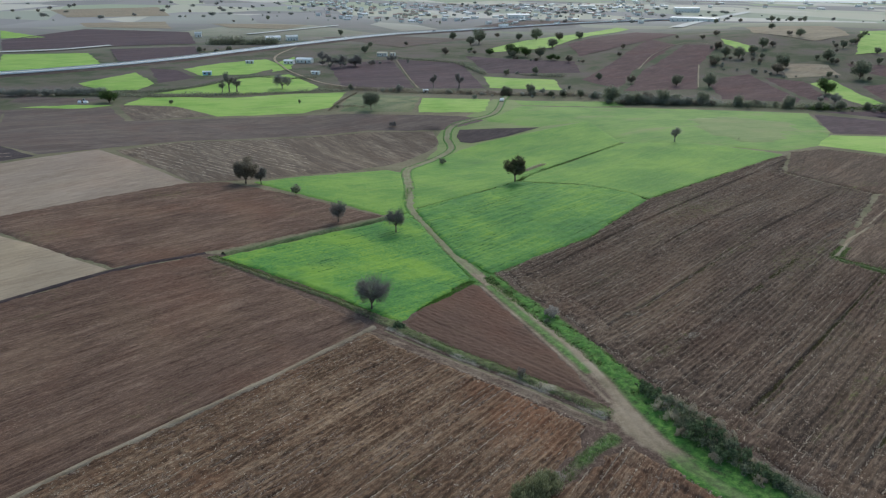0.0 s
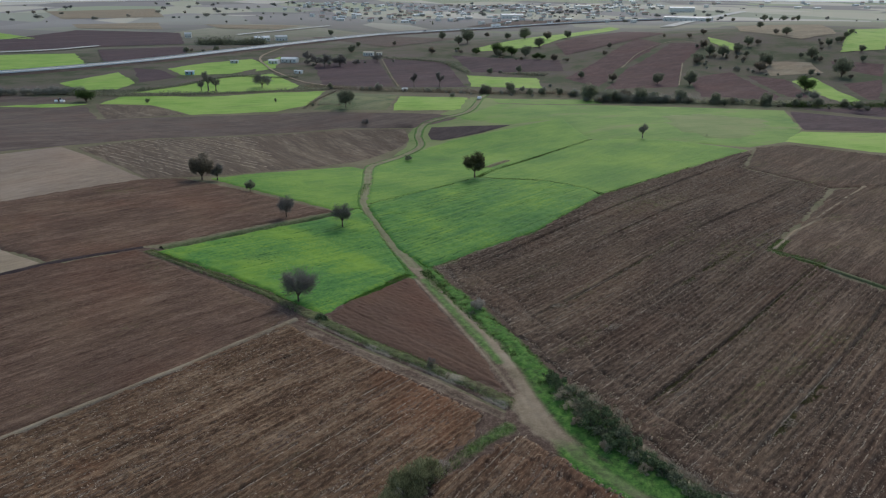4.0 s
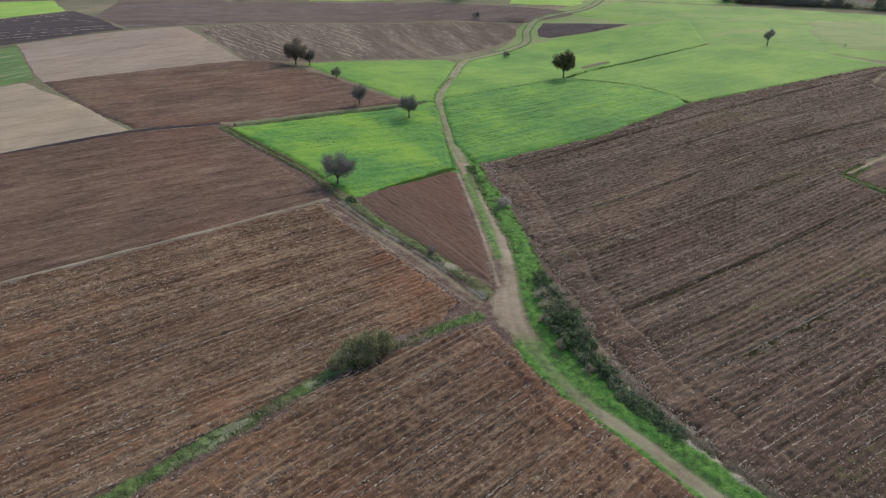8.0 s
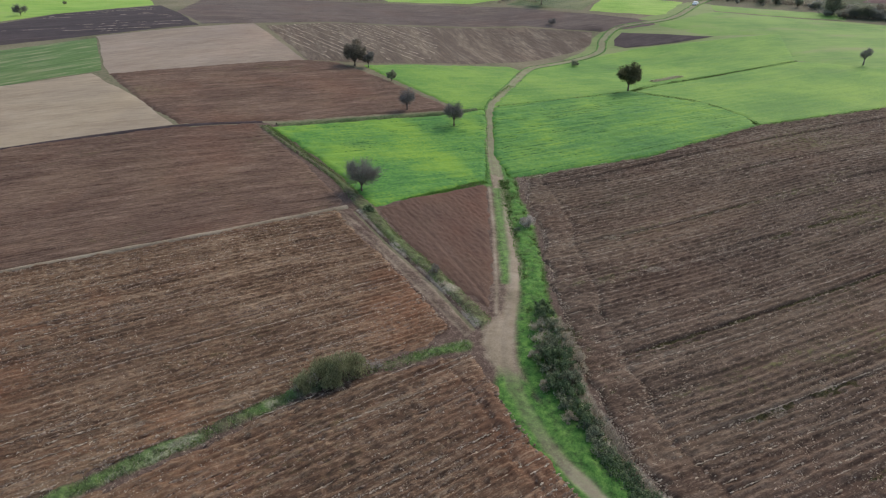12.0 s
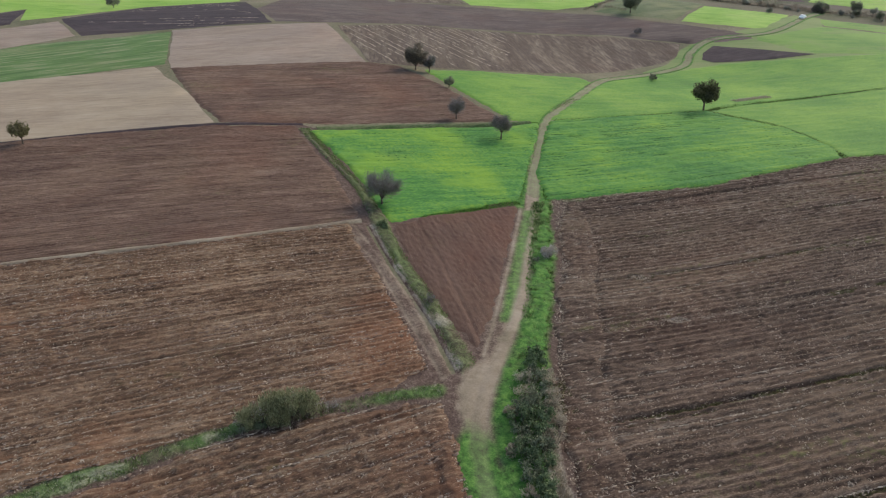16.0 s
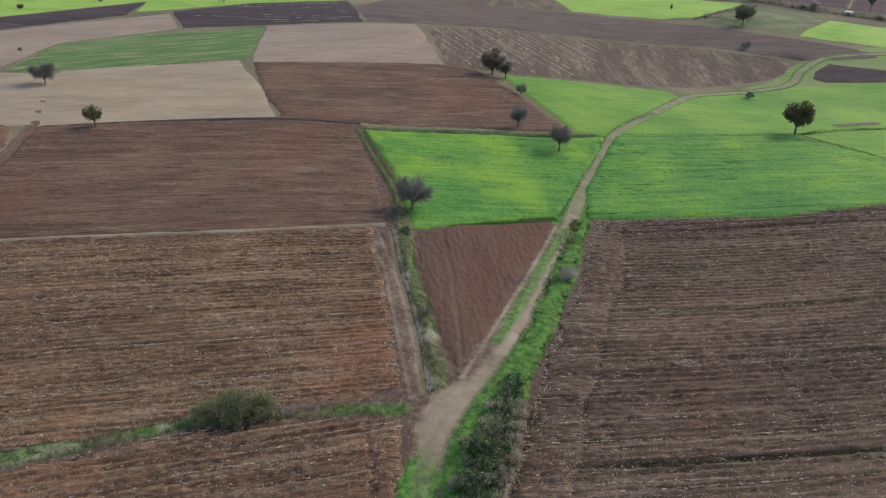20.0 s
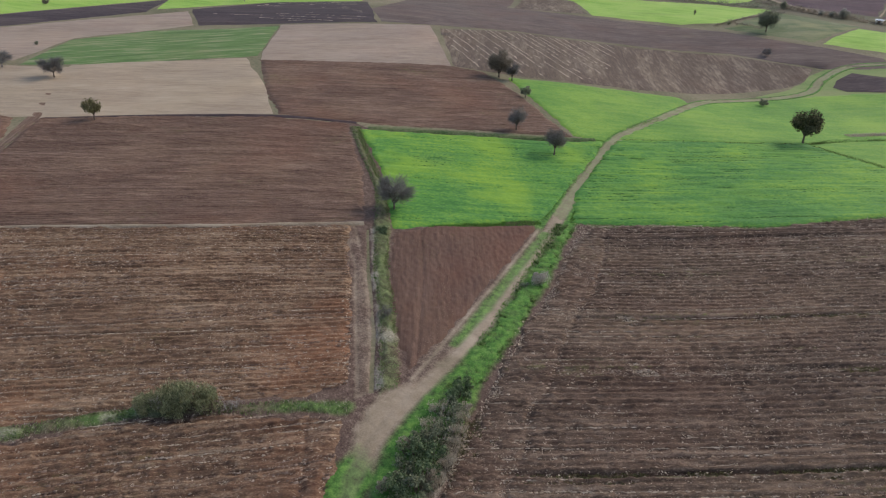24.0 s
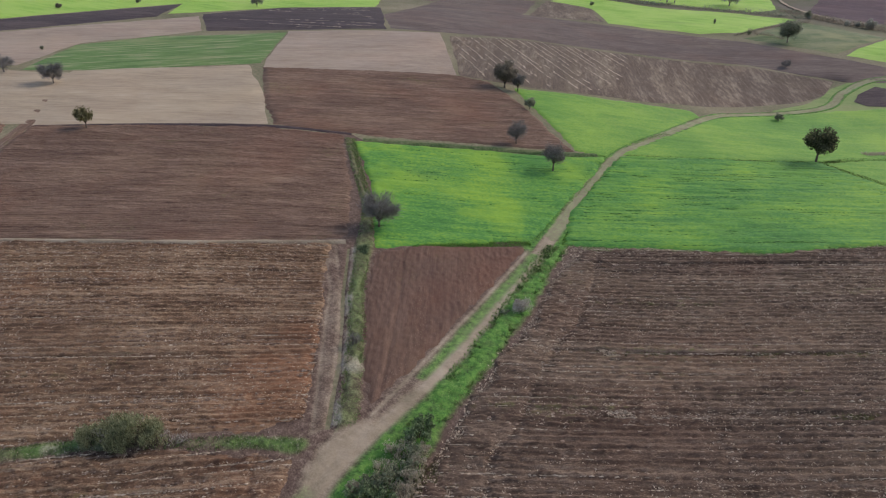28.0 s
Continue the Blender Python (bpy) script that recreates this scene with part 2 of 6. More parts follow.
DRY = soil("dry_stubble", (0.20, 0.155, 0.105), (0.29, 0.235, 0.165), (0.38, 0.325, 0.24), 30, 0.3, 0.2, 0.1, 0.4)
LIME = crop("young_barley", (0.060, 0.164, 0.032), (0.108, 0.246, 0.041), (0.20, 0.335, 0.054), ROWS_E, 0.10, rowy=0.25)
CROP_ROWS = crop("rough_clover", (0.026, 0.112, 0.028), (0.074, 0.220, 0.042), (0.215, 0.365, 0.040), ROWS_E, 0.06, 1.3, 0.32, 0.50, 0.6)
CROP_EAST = crop("drilled_clover", (0.024, 0.105, 0.027), (0.066, 0.206, 0.041), (0.185, 0.340, 0.042), ROWS_E, 0.06, 1.3, 0.42, 0.5, 0.22)
MEADOW = crop("thin_meadow", (0.062, 0.150, 0.032), (0.102, 0.222, 0.044), (0.175, 0.295, 0.062), 30, 0.7)
LIME_FAR = crop("far_barley", (0.116, 0.245, 0.034), (0.192, 0.355, 0.052), (0.285, 0.43, 0.090), 20, 0.25, 0.4)
STRIPED = crop("striped_crop", (0.062, 0.118, 0.038), (0.105, 0.185, 0.055), (0.26, 0.25, 0.145), 74, 0.3, 0.75, 0.95, 0.2)
WORN = crop("worn_meadow", (0.090, 0.145, 0.040), (0.130, 0.205, 0.058), (0.20, 0.255, 0.09), 20, 0.5)
BANK = crop("bank_grass", (0.022, 0.046, 0.016), (0.055, 0.095, 0.030), (0.16, 0.17, 0.09), 60, 0.6, 1.2, 0.3)
HEAD = soil("headland_dirt", (0.080, 0.052, 0.038), (0.150, 0.100, 0.073), (0.27, 0.20, 0.15), -40, 0.6, 0.35, 0.4, 1.2)


def lane_stuff():
    """Bare earth, pale trodden dirt, grass and dry grass, mixed by how much of each grows or lies there."""
    m, nt, b = start("lane_ground")
    p = spot(nt)
    fine, mid, wide = noisy(nt, p, 5.0, 5, 0.75), noisy(nt, p, 1.3, 4, 0.65), noisy(nt, p, 0.2, 3, 0.6)
    grit = sums(nt, sums(nt, fine, 0.6), sums(nt, mid, 0.4), "ADD")
    col = ramp(nt, grit, (0.36, (0.050, 0.032, 0.025)), (0.50, (0.112, 0.074, 0.058)), (0.66, (0.25, 0.185, 0.142)))
    tan = ramp(nt, sums(nt, sums(nt, grit, 0.45), sums(nt, wide, 0.55), "ADD"), (0.34, (0.205, 0.168, 0.110)), (0.50, (0.315, 0.252, 0.180)), (0.66, (0.42, 0.345, 0.260)))
    grass = ramp(nt, sums(nt, sums(nt, mid, 0.6), sums(nt, fine, 0.4), "ADD"), (0.36, (0.020, 0.066, 0.016)), (0.49, (0.062, 0.180, 0.032)), (0.62, (0.135, 0.275, 0.055)))
    dead = ramp(nt, fine, (0.35, (0.20, 0.165, 0.115)), (0.62, (0.52, 0.46, 0.37)))
    for what, tint in (("tan", tan), ("grass", grass), ("dry", dead)):
        a = nt.nodes.new("ShaderNodeAttribute")
        a.attribute_name = what
        edge = sums(nt, a.outputs["Fac"], sums(nt, sums(nt, grit, 0.9), sums(nt, wide, 0.35), "ADD"), "ADD")
        col = mixed(nt, sums(nt, ramp(nt, sums(nt, edge, 0.6), (0.43, white(0)), (0.90, white(1))), 0.92), col, tint)
    nt.links.new(col, b.inputs["Base Color"])
    bumped(nt, b, grit, 0.7, 0.1)
    return m


LANE = lane_stuff()


def ground_stuff():
    """Rough grass between the fields; farther off a patchwork of scrub, fallow and tilled plots, the farthest coloured
    pale in place of haze.
    """
    m, nt, b = start("open_ground")
    p = spot(nt)
    fine = noisy(nt, p, 1.6, 6, 0.7)
    patch = noisy(nt, p, 0.05, 4, 0.6)
    near = ramp(nt, sums(nt, sums(nt, fine, 0.6), sums(nt, patch, 0.5), "ADD"), (0.38, (0.085, 0.088, 0.044)), (0.54, (0.165, 0.150, 0.090)), (0.72, (0.27, 0.225, 0.155)))
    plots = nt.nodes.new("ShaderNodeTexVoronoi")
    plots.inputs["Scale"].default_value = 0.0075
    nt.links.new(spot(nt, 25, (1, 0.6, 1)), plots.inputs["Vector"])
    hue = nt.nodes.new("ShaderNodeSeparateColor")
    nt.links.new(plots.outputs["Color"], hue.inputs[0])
    # plot colours lifted and greyed: the far plain's haze is put into them
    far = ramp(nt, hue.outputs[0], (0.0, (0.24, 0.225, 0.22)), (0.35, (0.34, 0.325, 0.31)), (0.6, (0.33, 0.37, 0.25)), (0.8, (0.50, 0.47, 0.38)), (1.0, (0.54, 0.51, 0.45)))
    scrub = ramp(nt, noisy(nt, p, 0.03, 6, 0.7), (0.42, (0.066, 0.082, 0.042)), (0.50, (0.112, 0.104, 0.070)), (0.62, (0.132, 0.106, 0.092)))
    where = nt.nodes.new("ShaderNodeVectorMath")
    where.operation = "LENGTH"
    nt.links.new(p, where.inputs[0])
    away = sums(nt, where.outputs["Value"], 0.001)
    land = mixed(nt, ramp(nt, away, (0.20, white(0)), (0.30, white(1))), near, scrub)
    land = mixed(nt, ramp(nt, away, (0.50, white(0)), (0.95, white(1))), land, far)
    nt.links.new(land, b.inputs["Base Color"])
    bumped(nt, b, fine, 0.6, 0.15)
    return m


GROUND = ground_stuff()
BARK = plain("bark", (0.11, 0.085, 0.068), 0.9, 0, 0.4, 6)
BARK_GREY = plain("grey_bark", (0.17, 0.15, 0.135), 0.9, 0, 0.35, 6)
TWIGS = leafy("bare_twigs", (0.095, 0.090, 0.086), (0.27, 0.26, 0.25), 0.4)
LEAF_RUST = leafy("rust_leaves", (0.050, 0.054, 0.030), (0.165, 0.158, 0.088), 0.45)
LEAF_BROWN = leafy("brown_leaves", (0.125, 0.112, 0.092), (0.27, 0.235, 0.185), 0.65)
LEAF_DARK = leafy("dark_leaves", (0.115, 0.130, 0.100), (0.30, 0.32, 0.225), 0.65)
LEAF_GREEN = leafy("green_leaves", (0.032, 0.066, 0.022), (0.105, 0.16, 0.050), 0.5)
LEAF_GREY = leafy("grey_leaves", (0.075, 0.090, 0.056), (0.31, 0.335, 0.215), 0.35)
LEAF_WOOD = leafy("woodland_leaves", (0.15, 0.165, 0.15), (0.36, 0.37, 0.325), 0.7)
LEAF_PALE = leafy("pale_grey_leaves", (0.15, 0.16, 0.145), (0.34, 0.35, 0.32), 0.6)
LEAF_OLIVE = leafy("olive_leaves", (0.085, 0.085, 0.045), (0.22, 0.205, 0.10), 0.6)
LEAF_PLUME = leafy("plume_leaves", (0.075, 0.098, 0.042), (0.40, 0.40, 0.24), 0.4)
DEAD = leafy("dead_grass", (0.28, 0.235, 0.17), (0.56, 0.50, 0.41))
PALE_TWIG = leafy("pale_dry_twigs", (0.26, 0.23, 0.205), (0.60, 0.55, 0.51))
DULL_BLADE = leafy("dull_grass_blades", (0.080, 0.135, 0.040), (0.28, 0.35, 0.15))
CLUMP = leafy("clover_clumps", (0.024, 0.090, 0.020), (0.070, 0.195, 0.038))
BLADE = leafy("grass_blades", (0.048, 0.135, 0.026), (0.19, 0.35, 0.078))
BRAMBLE = leafy("bramble_leaves", (0.042, 0.076, 0.036), (0.225, 0.285, 0.150), 0.35)
STRAW = leafy("straw_bits", (0.26, 0.205, 0.15), (0.58, 0.48, 0.37), 0.3)
CLOD = leafy("clod_earth", (0.10, 0.064, 0.047), (0.28, 0.20, 0.15), 0.1)
WALL_WHITE = plain("white_render", (0.72, 0.70, 0.66), 0.8)
WALL_CREAM = plain("cream_render", (0.60, 0.54, 0.44), 0.8)
ROOF_RED = plain("red_tiles", (0.34, 0.23, 0.19), 0.8, 0, 0.3, 1.5)
ROOF_GREY = plain("grey_sheet_roof", (0.52, 0.54, 0.55), 0.5, 0, 0.2, 0.6)
ROOF_WHITE = plain("white_sheet_roof", (0.80, 0.81, 0.82), 0.5, 0, 0.08, 0.6)
PAINT_BLUE = plain("blue_paint", (0.30, 0.48, 0.60), 0.5)
GLASS_DARK = plain("window_glass", (0.05, 0.06, 0.07), 0.15)
DOOR_WOOD = plain("door_wood", (0.16, 0.09, 0.05), 0.6)
ASPHALT = plain("worn_asphalt", (0.62, 0.62, 0.61), 0.42, 0, 0.10, 0.3)
ASPHALT.node_tree.nodes["Principled BSDF"].inputs["Specular IOR Level"].default_value = 0.6
CONCRETE = plain("pale_concrete", (0.56, 0.55, 0.52), 0.85, 0, 0.15, 0.5)
LINE = plain("road_line", (0.75, 0.75, 0.72), 0.7)
STEEL = plain("zinc_rail", (0.70, 0.72, 0.73), 0.5, 0.1)
RUBBER = plain("tyre_rubber", (0.03, 0.03, 0.03), 0.8)
CAR_WHITE = plain("white_car_paint", (0.78, 0.78, 0.78), 0.3)
CAR_DARK = plain("dark_car_paint", (0.07, 0.07, 0.09), 0.3)


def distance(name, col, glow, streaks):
    """A far stretch of the plain, its mist put into colour and glow: level streaks of fields, tree lines and roofs,
    fainter the farther off.
    """
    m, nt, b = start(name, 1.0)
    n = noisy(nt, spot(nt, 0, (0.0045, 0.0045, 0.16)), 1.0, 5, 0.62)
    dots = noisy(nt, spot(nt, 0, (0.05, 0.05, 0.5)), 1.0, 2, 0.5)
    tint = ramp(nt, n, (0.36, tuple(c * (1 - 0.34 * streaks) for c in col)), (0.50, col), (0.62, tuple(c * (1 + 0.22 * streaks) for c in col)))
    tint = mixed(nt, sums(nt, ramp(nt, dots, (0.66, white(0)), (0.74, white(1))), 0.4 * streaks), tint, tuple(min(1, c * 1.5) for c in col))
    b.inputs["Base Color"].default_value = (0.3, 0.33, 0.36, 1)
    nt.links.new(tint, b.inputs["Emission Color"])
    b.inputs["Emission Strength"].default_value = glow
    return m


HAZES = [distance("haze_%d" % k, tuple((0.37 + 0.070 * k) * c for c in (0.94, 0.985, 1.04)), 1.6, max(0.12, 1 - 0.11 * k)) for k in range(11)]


# ---- tools for shapes ----
class Shape:
    """Gathers corners and faces for one mesh."""

    def __init__(self):
        self.v, self.f = [], []

    def add(self, verts, faces):
        n = len(self.v)
        self.v += [tuple(p) for p in verts]
        self.f += [tuple(i + n for i in f) for f in faces]
        return self

    def box(self, x0, y0, z0, x1, y1, z1, m=None):
        c = [Vector((x, y, z)) for z in (z0, z1) for y in (y0, y1) for x in (x0, x1)]
        if m:
            c = [m @ p for p in c]
        return self.add(c, [(0, 2, 3, 1), (4, 5, 7, 6), (0, 1, 5, 4), (2, 6, 7, 3), (0, 4, 6, 2), (1, 3, 7, 5)])

    def tube(self, pts, radii, sides=6):
        rings = []
        for i, p in enumerate(pts):
            d = (Vector(pts[min(i + 1, len(pts) - 1)]) - Vector(pts[max(i - 1, 0)])).normalized()
            a = d.orthogonal().normalized()
            c = d.cross(a)
            rings.append([Vector(p) + (a * math.cos(t) + c * math.sin(t)) * radii[i] for t in (math.tau * k / sides for k in range(sides))])
        n = len(pts)
        faces = [(r * sides + k, r * sides + (k + 1) % sides, (r + 1) * sides + (k + 1) % sides, (r + 1) * sides + k) for r in range(n - 1) for k in range(sides)]
        faces.append(tuple((n - 1) * sides + k for k in range(sides)))
        return self.add([p for ring in rings for p in ring], faces)

    def mesh(self, name, material, smooth=False):
        me = bpy.data.meshes.new(name)
        me.from_pydata(self.v, [], self.f)
        me.materials.append(material)
        if smooth:
            me.polygons.foreach_set("use_smooth", [True] * len(me.polygons))
        me.update()
        return me


def part(name, shape, material, parent=None, label="", smooth=False):
    ob = new(name, shape.mesh(name, material, smooth) if isinstance(shape, Shape) else shape)
    if parent:
        ob.parent = parent
    return tagged(ob, label=label)


def arrays(name, verts, faces, material, smooth=True):
    """A mesh from numpy arrays of corners and of triangles or quads."""
    me = bpy.data.meshes.new(name)
    k = faces.shape[1]
    me.vertices.add(len(verts))
    me.vertices.foreach_set("co", np.ascontiguousarray(verts, np.float32).ravel())
    me.loops.add(len(faces) * k)
    me.loops.foreach_set("vertex_index", np.ascontiguousarray(faces, np.int32).ravel())
    me.polygons.add(len(faces))
    me.polygons.foreach_set("loop_start", np.arange(0, len(faces) * k, k, dtype=np.int32))
    me.polygons.foreach_set("use_smooth", np.full(len(faces), smooth))
    me.materials.append(material)
    me.update(calc_edges=True)
    return me


def within(poly, x, y):
    """Which of the points lie inside the outline."""
    ins = np.zeros(x.shape, bool)
    for (ax, ay), (bx, by) in zip(poly, poly[1:] + poly[:1]):
        cut = (ay > y) != (by > y)
        ins ^= cut & (x < (bx - ax) * (y - ay) / (by - ay + 1e-12) + ax)
    return ins


def gap(line, x, y, closed=False):
    """How far each point lies from a line."""
    far = np.full(x.shape, 1e9)
    for (ax, ay), (bx, by) in zip(line, line[1:] + (line[:1] if closed else [])):
        k = np.clip(((x - ax) * (bx - ax) + (y - ay) * (by - ay)) / ((bx - ax) ** 2 + (by - ay) ** 2 + 1e-9), 0, 1)
        far = np.minimum(far, np.hypot(x - ax - k * (bx - ax), y - ay - k * (by - ay)))
    return far


def soft(v, lo, hi):
    k = np.clip((v - lo) / (hi - lo), 0, 1)
    return k * k * (3 - 2 * k)


def waver(poly, step=3.0, by=0.4, seed=1):
    """The outline with more corners, that stray a little as field edges do."""
    out = []
    for (ax, ay), (bx, by_) in zip(poly, poly[1:] + poly[:1]):
        n = max(1, int(math.hypot(bx - ax, by_ - ay) / step))
        for k in range(n):
            x, y = ax + (bx - ax) * k / n, ay + (by_ - ay) * k / n
            s = 1.0 / (2 * step)
            out.append((x + (float(grain(x * s, y * s, seed)) - 0.5) * 2 * by, y + (float(grain(x * s, y * s, seed + 7)) - 0.5) * 2 * by))
    return out


def relief_field(name, poly, material, turn, du, dv, shape, lift=0.05, grow=0.2, ragged=1.0):
    """A near field as real relief: a fine grid along the rows, its height from shape(u, v, x, y)."""
    c, s = math.cos(radians(turn)), math.sin(radians(turn))
    uv = np.array([(x * c + y * s, -x * s + y * c) for x, y in poly])
    (u0, v0), (u1, v1) = uv.min(0) - 1, uv.max(0) + 1
    us, vs = np.arange(u0, u1, du), np.arange(v0, v1, dv)
    u, v = np.meshgrid(us, vs, indexing="ij")
    x, y = u * c - v * s, u * s + v * c
    near = within(poly, x, y)
    far = np.full(x.shape, 9.0)
    for (ax, ay), (bx, by) in zip(poly, poly[1:] + poly[:1]):
        along_ = np.clip(((x - ax) * (bx - ax) + (y - ay) * (by - ay)) / ((bx - ax) ** 2 + (by - ay) ** 2), 0, 1)
        far = np.minimum(far, np.hypot(x - ax - along_ * (bx - ax), y - ay - along_ * (by - ay)))
    # inside the outline the field stands up, past it the sheet dips under the grass
    d = grow + np.where(near, far, -far) + ((grain(x * 0.8, y * 0.8, 5) - 0.5) * 0.7 + (grain(x * 0.25, y * 0.25, 6) - 0.5) * 0.5) * ragged
    ins = d > -0.7
    z = height(x, y) + (lift + shape(u, v, x, y)) * np.clip(d / 0.9, 0, 1) - 0.3 * np.clip(-d / 0.6, 0, 1)
    idx = np.full(u.shape, -1)
    idx[ins] = np.arange(ins.sum())
    quads = np.stack([idx[:-1, :-1], idx[1:, :-1], idx[1:, 1:], idx[:-1, 1:]], -1).reshape(-1, 4)
    quads = quads[(quads >= 0).all(1)]
    return new(name, arrays(name, np.stack([x[ins], y[ins], z[ins]], -1), quads, material))


def draped(name, poly, material, cell=12.0, lift=0.12, stray=0.5, grow=0.0, rim=0.015):
    """A farther field: its outline cut into cells and laid on the ground."""
    if grow:
        turn = 1 if sum(ax * by - bx * ay for (ax, ay), (bx, by) in zip(poly, poly[1:] + poly[:1])) > 0 else -1
        wider = []
        for (ax, ay), (bx, by), (cx, cy) in zip(poly[-1:] + poly[:-1], poly, poly[1:] + poly[:1]):
            e = Vector((cx - ax, cy - ay)).normalized()
            wider.append((bx + e.y * grow * turn, by - e.x * grow * turn))
        poly = wider
    line = waver(poly, max(3.0, cell / 3), stray, len(name))
    bm = bmesh.new()
    bm.faces.new([bm.verts.new((x, y, 0)) for x, y in line])
    xs, ys = [p[0] for p in line], [p[1] for p in line]
    for axis, lo, hi in ((0, min(xs), max(xs)), (1, min(ys), max(ys))):
        n = int((hi - lo) / cell)
        for k in range(1, n + 1):
            co, no = [0, 0, 0], [0, 0, 0]
            co[axis], no[axis] = lo + (hi - lo) * k / (n + 1), 1
            bmesh.ops.bisect_plane(bm, geom=bm.verts[:] + bm.edges[:] + bm.faces[:], plane_co=co, plane_no=no)
    bmesh.ops.triangulate(bm, faces=bm.faces[:])
    for v in bm.verts:
        v.co.z = zat(v.co.x, v.co.y) + (rim if v.is_boundary and math.hypot(v.co.x, v.co.y) < 430 else lift)
    bmesh.ops.recalc_face_normals(bm, faces=bm.faces[:])
    me = bpy.data.meshes.new(name)
    bm.to_mesh(me)
    bm.free()
    if me.polygons and me.polygons[0].normal.z < 0:
        me.flip_normals()
    me.polygons.foreach_set("use_smooth", [True] * len(me.polygons))
    me.materials.append(material)
    return new(name, me)


def curve_through(pts, step=1.0):
    """Points at even steps along a smooth line."""
    pts = [Vector((*p, 0)) for p in pts]
    ext = [pts[0] * 2 - pts[1]] + pts + [pts[-1] * 2 - pts[-2]]
    dense = []
    for i in range(1, len(ext) - 2):
        a, b, c, d = ext[i - 1:i + 3]
        n = max(2, int((c - b).length / step))
        for k in range(n):
            t = k / n
            dense.append(0.5 * (2 * b + (c - a) * t + (2 * a - 5 * b + 4 * c - d) * t * t + (3 * b - a - 3 * c + d) * t ** 3))
    return dense + [pts[-1]]


def ribbon(name, pts, offsets, heights, material, step=1.0, stray=0.0, lift=0.1, dip=True):
    """A strip along a line; offsets across it, positive to the right, and the height of each. dip: its sides run out under the grass."""
    if dip:
        offsets, heights = (offsets[0] - 0.4, *offsets, offsets[-1] + 0.4), (-0.35 - lift, *heights, -0.35 - lift)
    line = curve_through(pts, step)
    rows = []
    for i, p in enumerate(line):
        d = (line[min(i + 1, len(line) - 1)] - line[max(i - 1, 0)]).normalized()
        right = Vector((d.y, -d.x, 0))
        row = []
        for k, (o, h) in enumerate(zip(offsets, heights)):
            w = (float(grain(np.float64(i * step * 0.35), np.float64(k * 3.3), 11)) - 0.5) * 2 * stray * (0.5 if k in (1, len(offsets) - 2) else 1) if k in (0, 1, len(offsets) - 2, len(offsets) - 1) else 0
            q = p + right * (o + w)
            row.append((q.x, q.y, zat(q.x, q.y) + lift + h))
        rows.append(row)
    s, n = Shape(), len(offsets)
    s.add([q for r in rows for q in r], [(i * n + k, i * n + k + 1, (i + 1) * n + k + 1, (i + 1) * n + k) for i in range(len(rows) - 1) for k in range(n - 1)])
    return new(name, s.mesh(name, material, True))


def tufts(name, xs, ys, low, high, wide, material, blades=4, lean=0.5, seed=3, lift=0.0):
    """Many small tufts of blades, each a few thin triangles."""
    rng = np.random.default_rng(seed)
    n = len(xs)
    x, y = np.repeat(xs, blades), np.repeat(ys, blades)
    z = np.repeat(height(xs, ys), blades) + lift
    a, h = rng.uniform(0, math.tau, n * blades), rng.uniform(low, high, n * blades)
    w = rng.uniform(0.6, 1.4, n * blades) * wide
    tip = h * lean * rng.uniform(0.2, 1, n * blades)
    spread = rng.uniform(0, wide * 1.2, n * blades)
    cx, cy = x + np.cos(a) * spread, y + np.sin(a) * spread
    px, py = -np.sin(a) * w / 2, np.cos(a) * w / 2
    verts = np.stack([np.stack([cx - px, cy - py, z], -1), np.stack([cx + px, cy + py, z], -1), np.stack([cx + np.cos(a) * tip, cy + np.sin(a) * tip, z + h], -1)], 1).reshape(-1, 3)
    ob = new(name, arrays(name, verts, np.arange(len(verts)).reshape(-1, 3), material, False))
    return tagged(ob, kind="stuff")


def strewn(poly, count, seed):
    """Random places inside an outline."""
    rng = np.random.default_rng(seed)
    p = np.array(poly)
    x, y = rng.uniform(p[:, 0].min(), p[:, 0].max(), count * 4), rng.uniform(p[:, 1].min(), p[:, 1].max(), count * 4)
    ok = within(poly, x, y)
    return x[ok][:count], y[ok][:count]


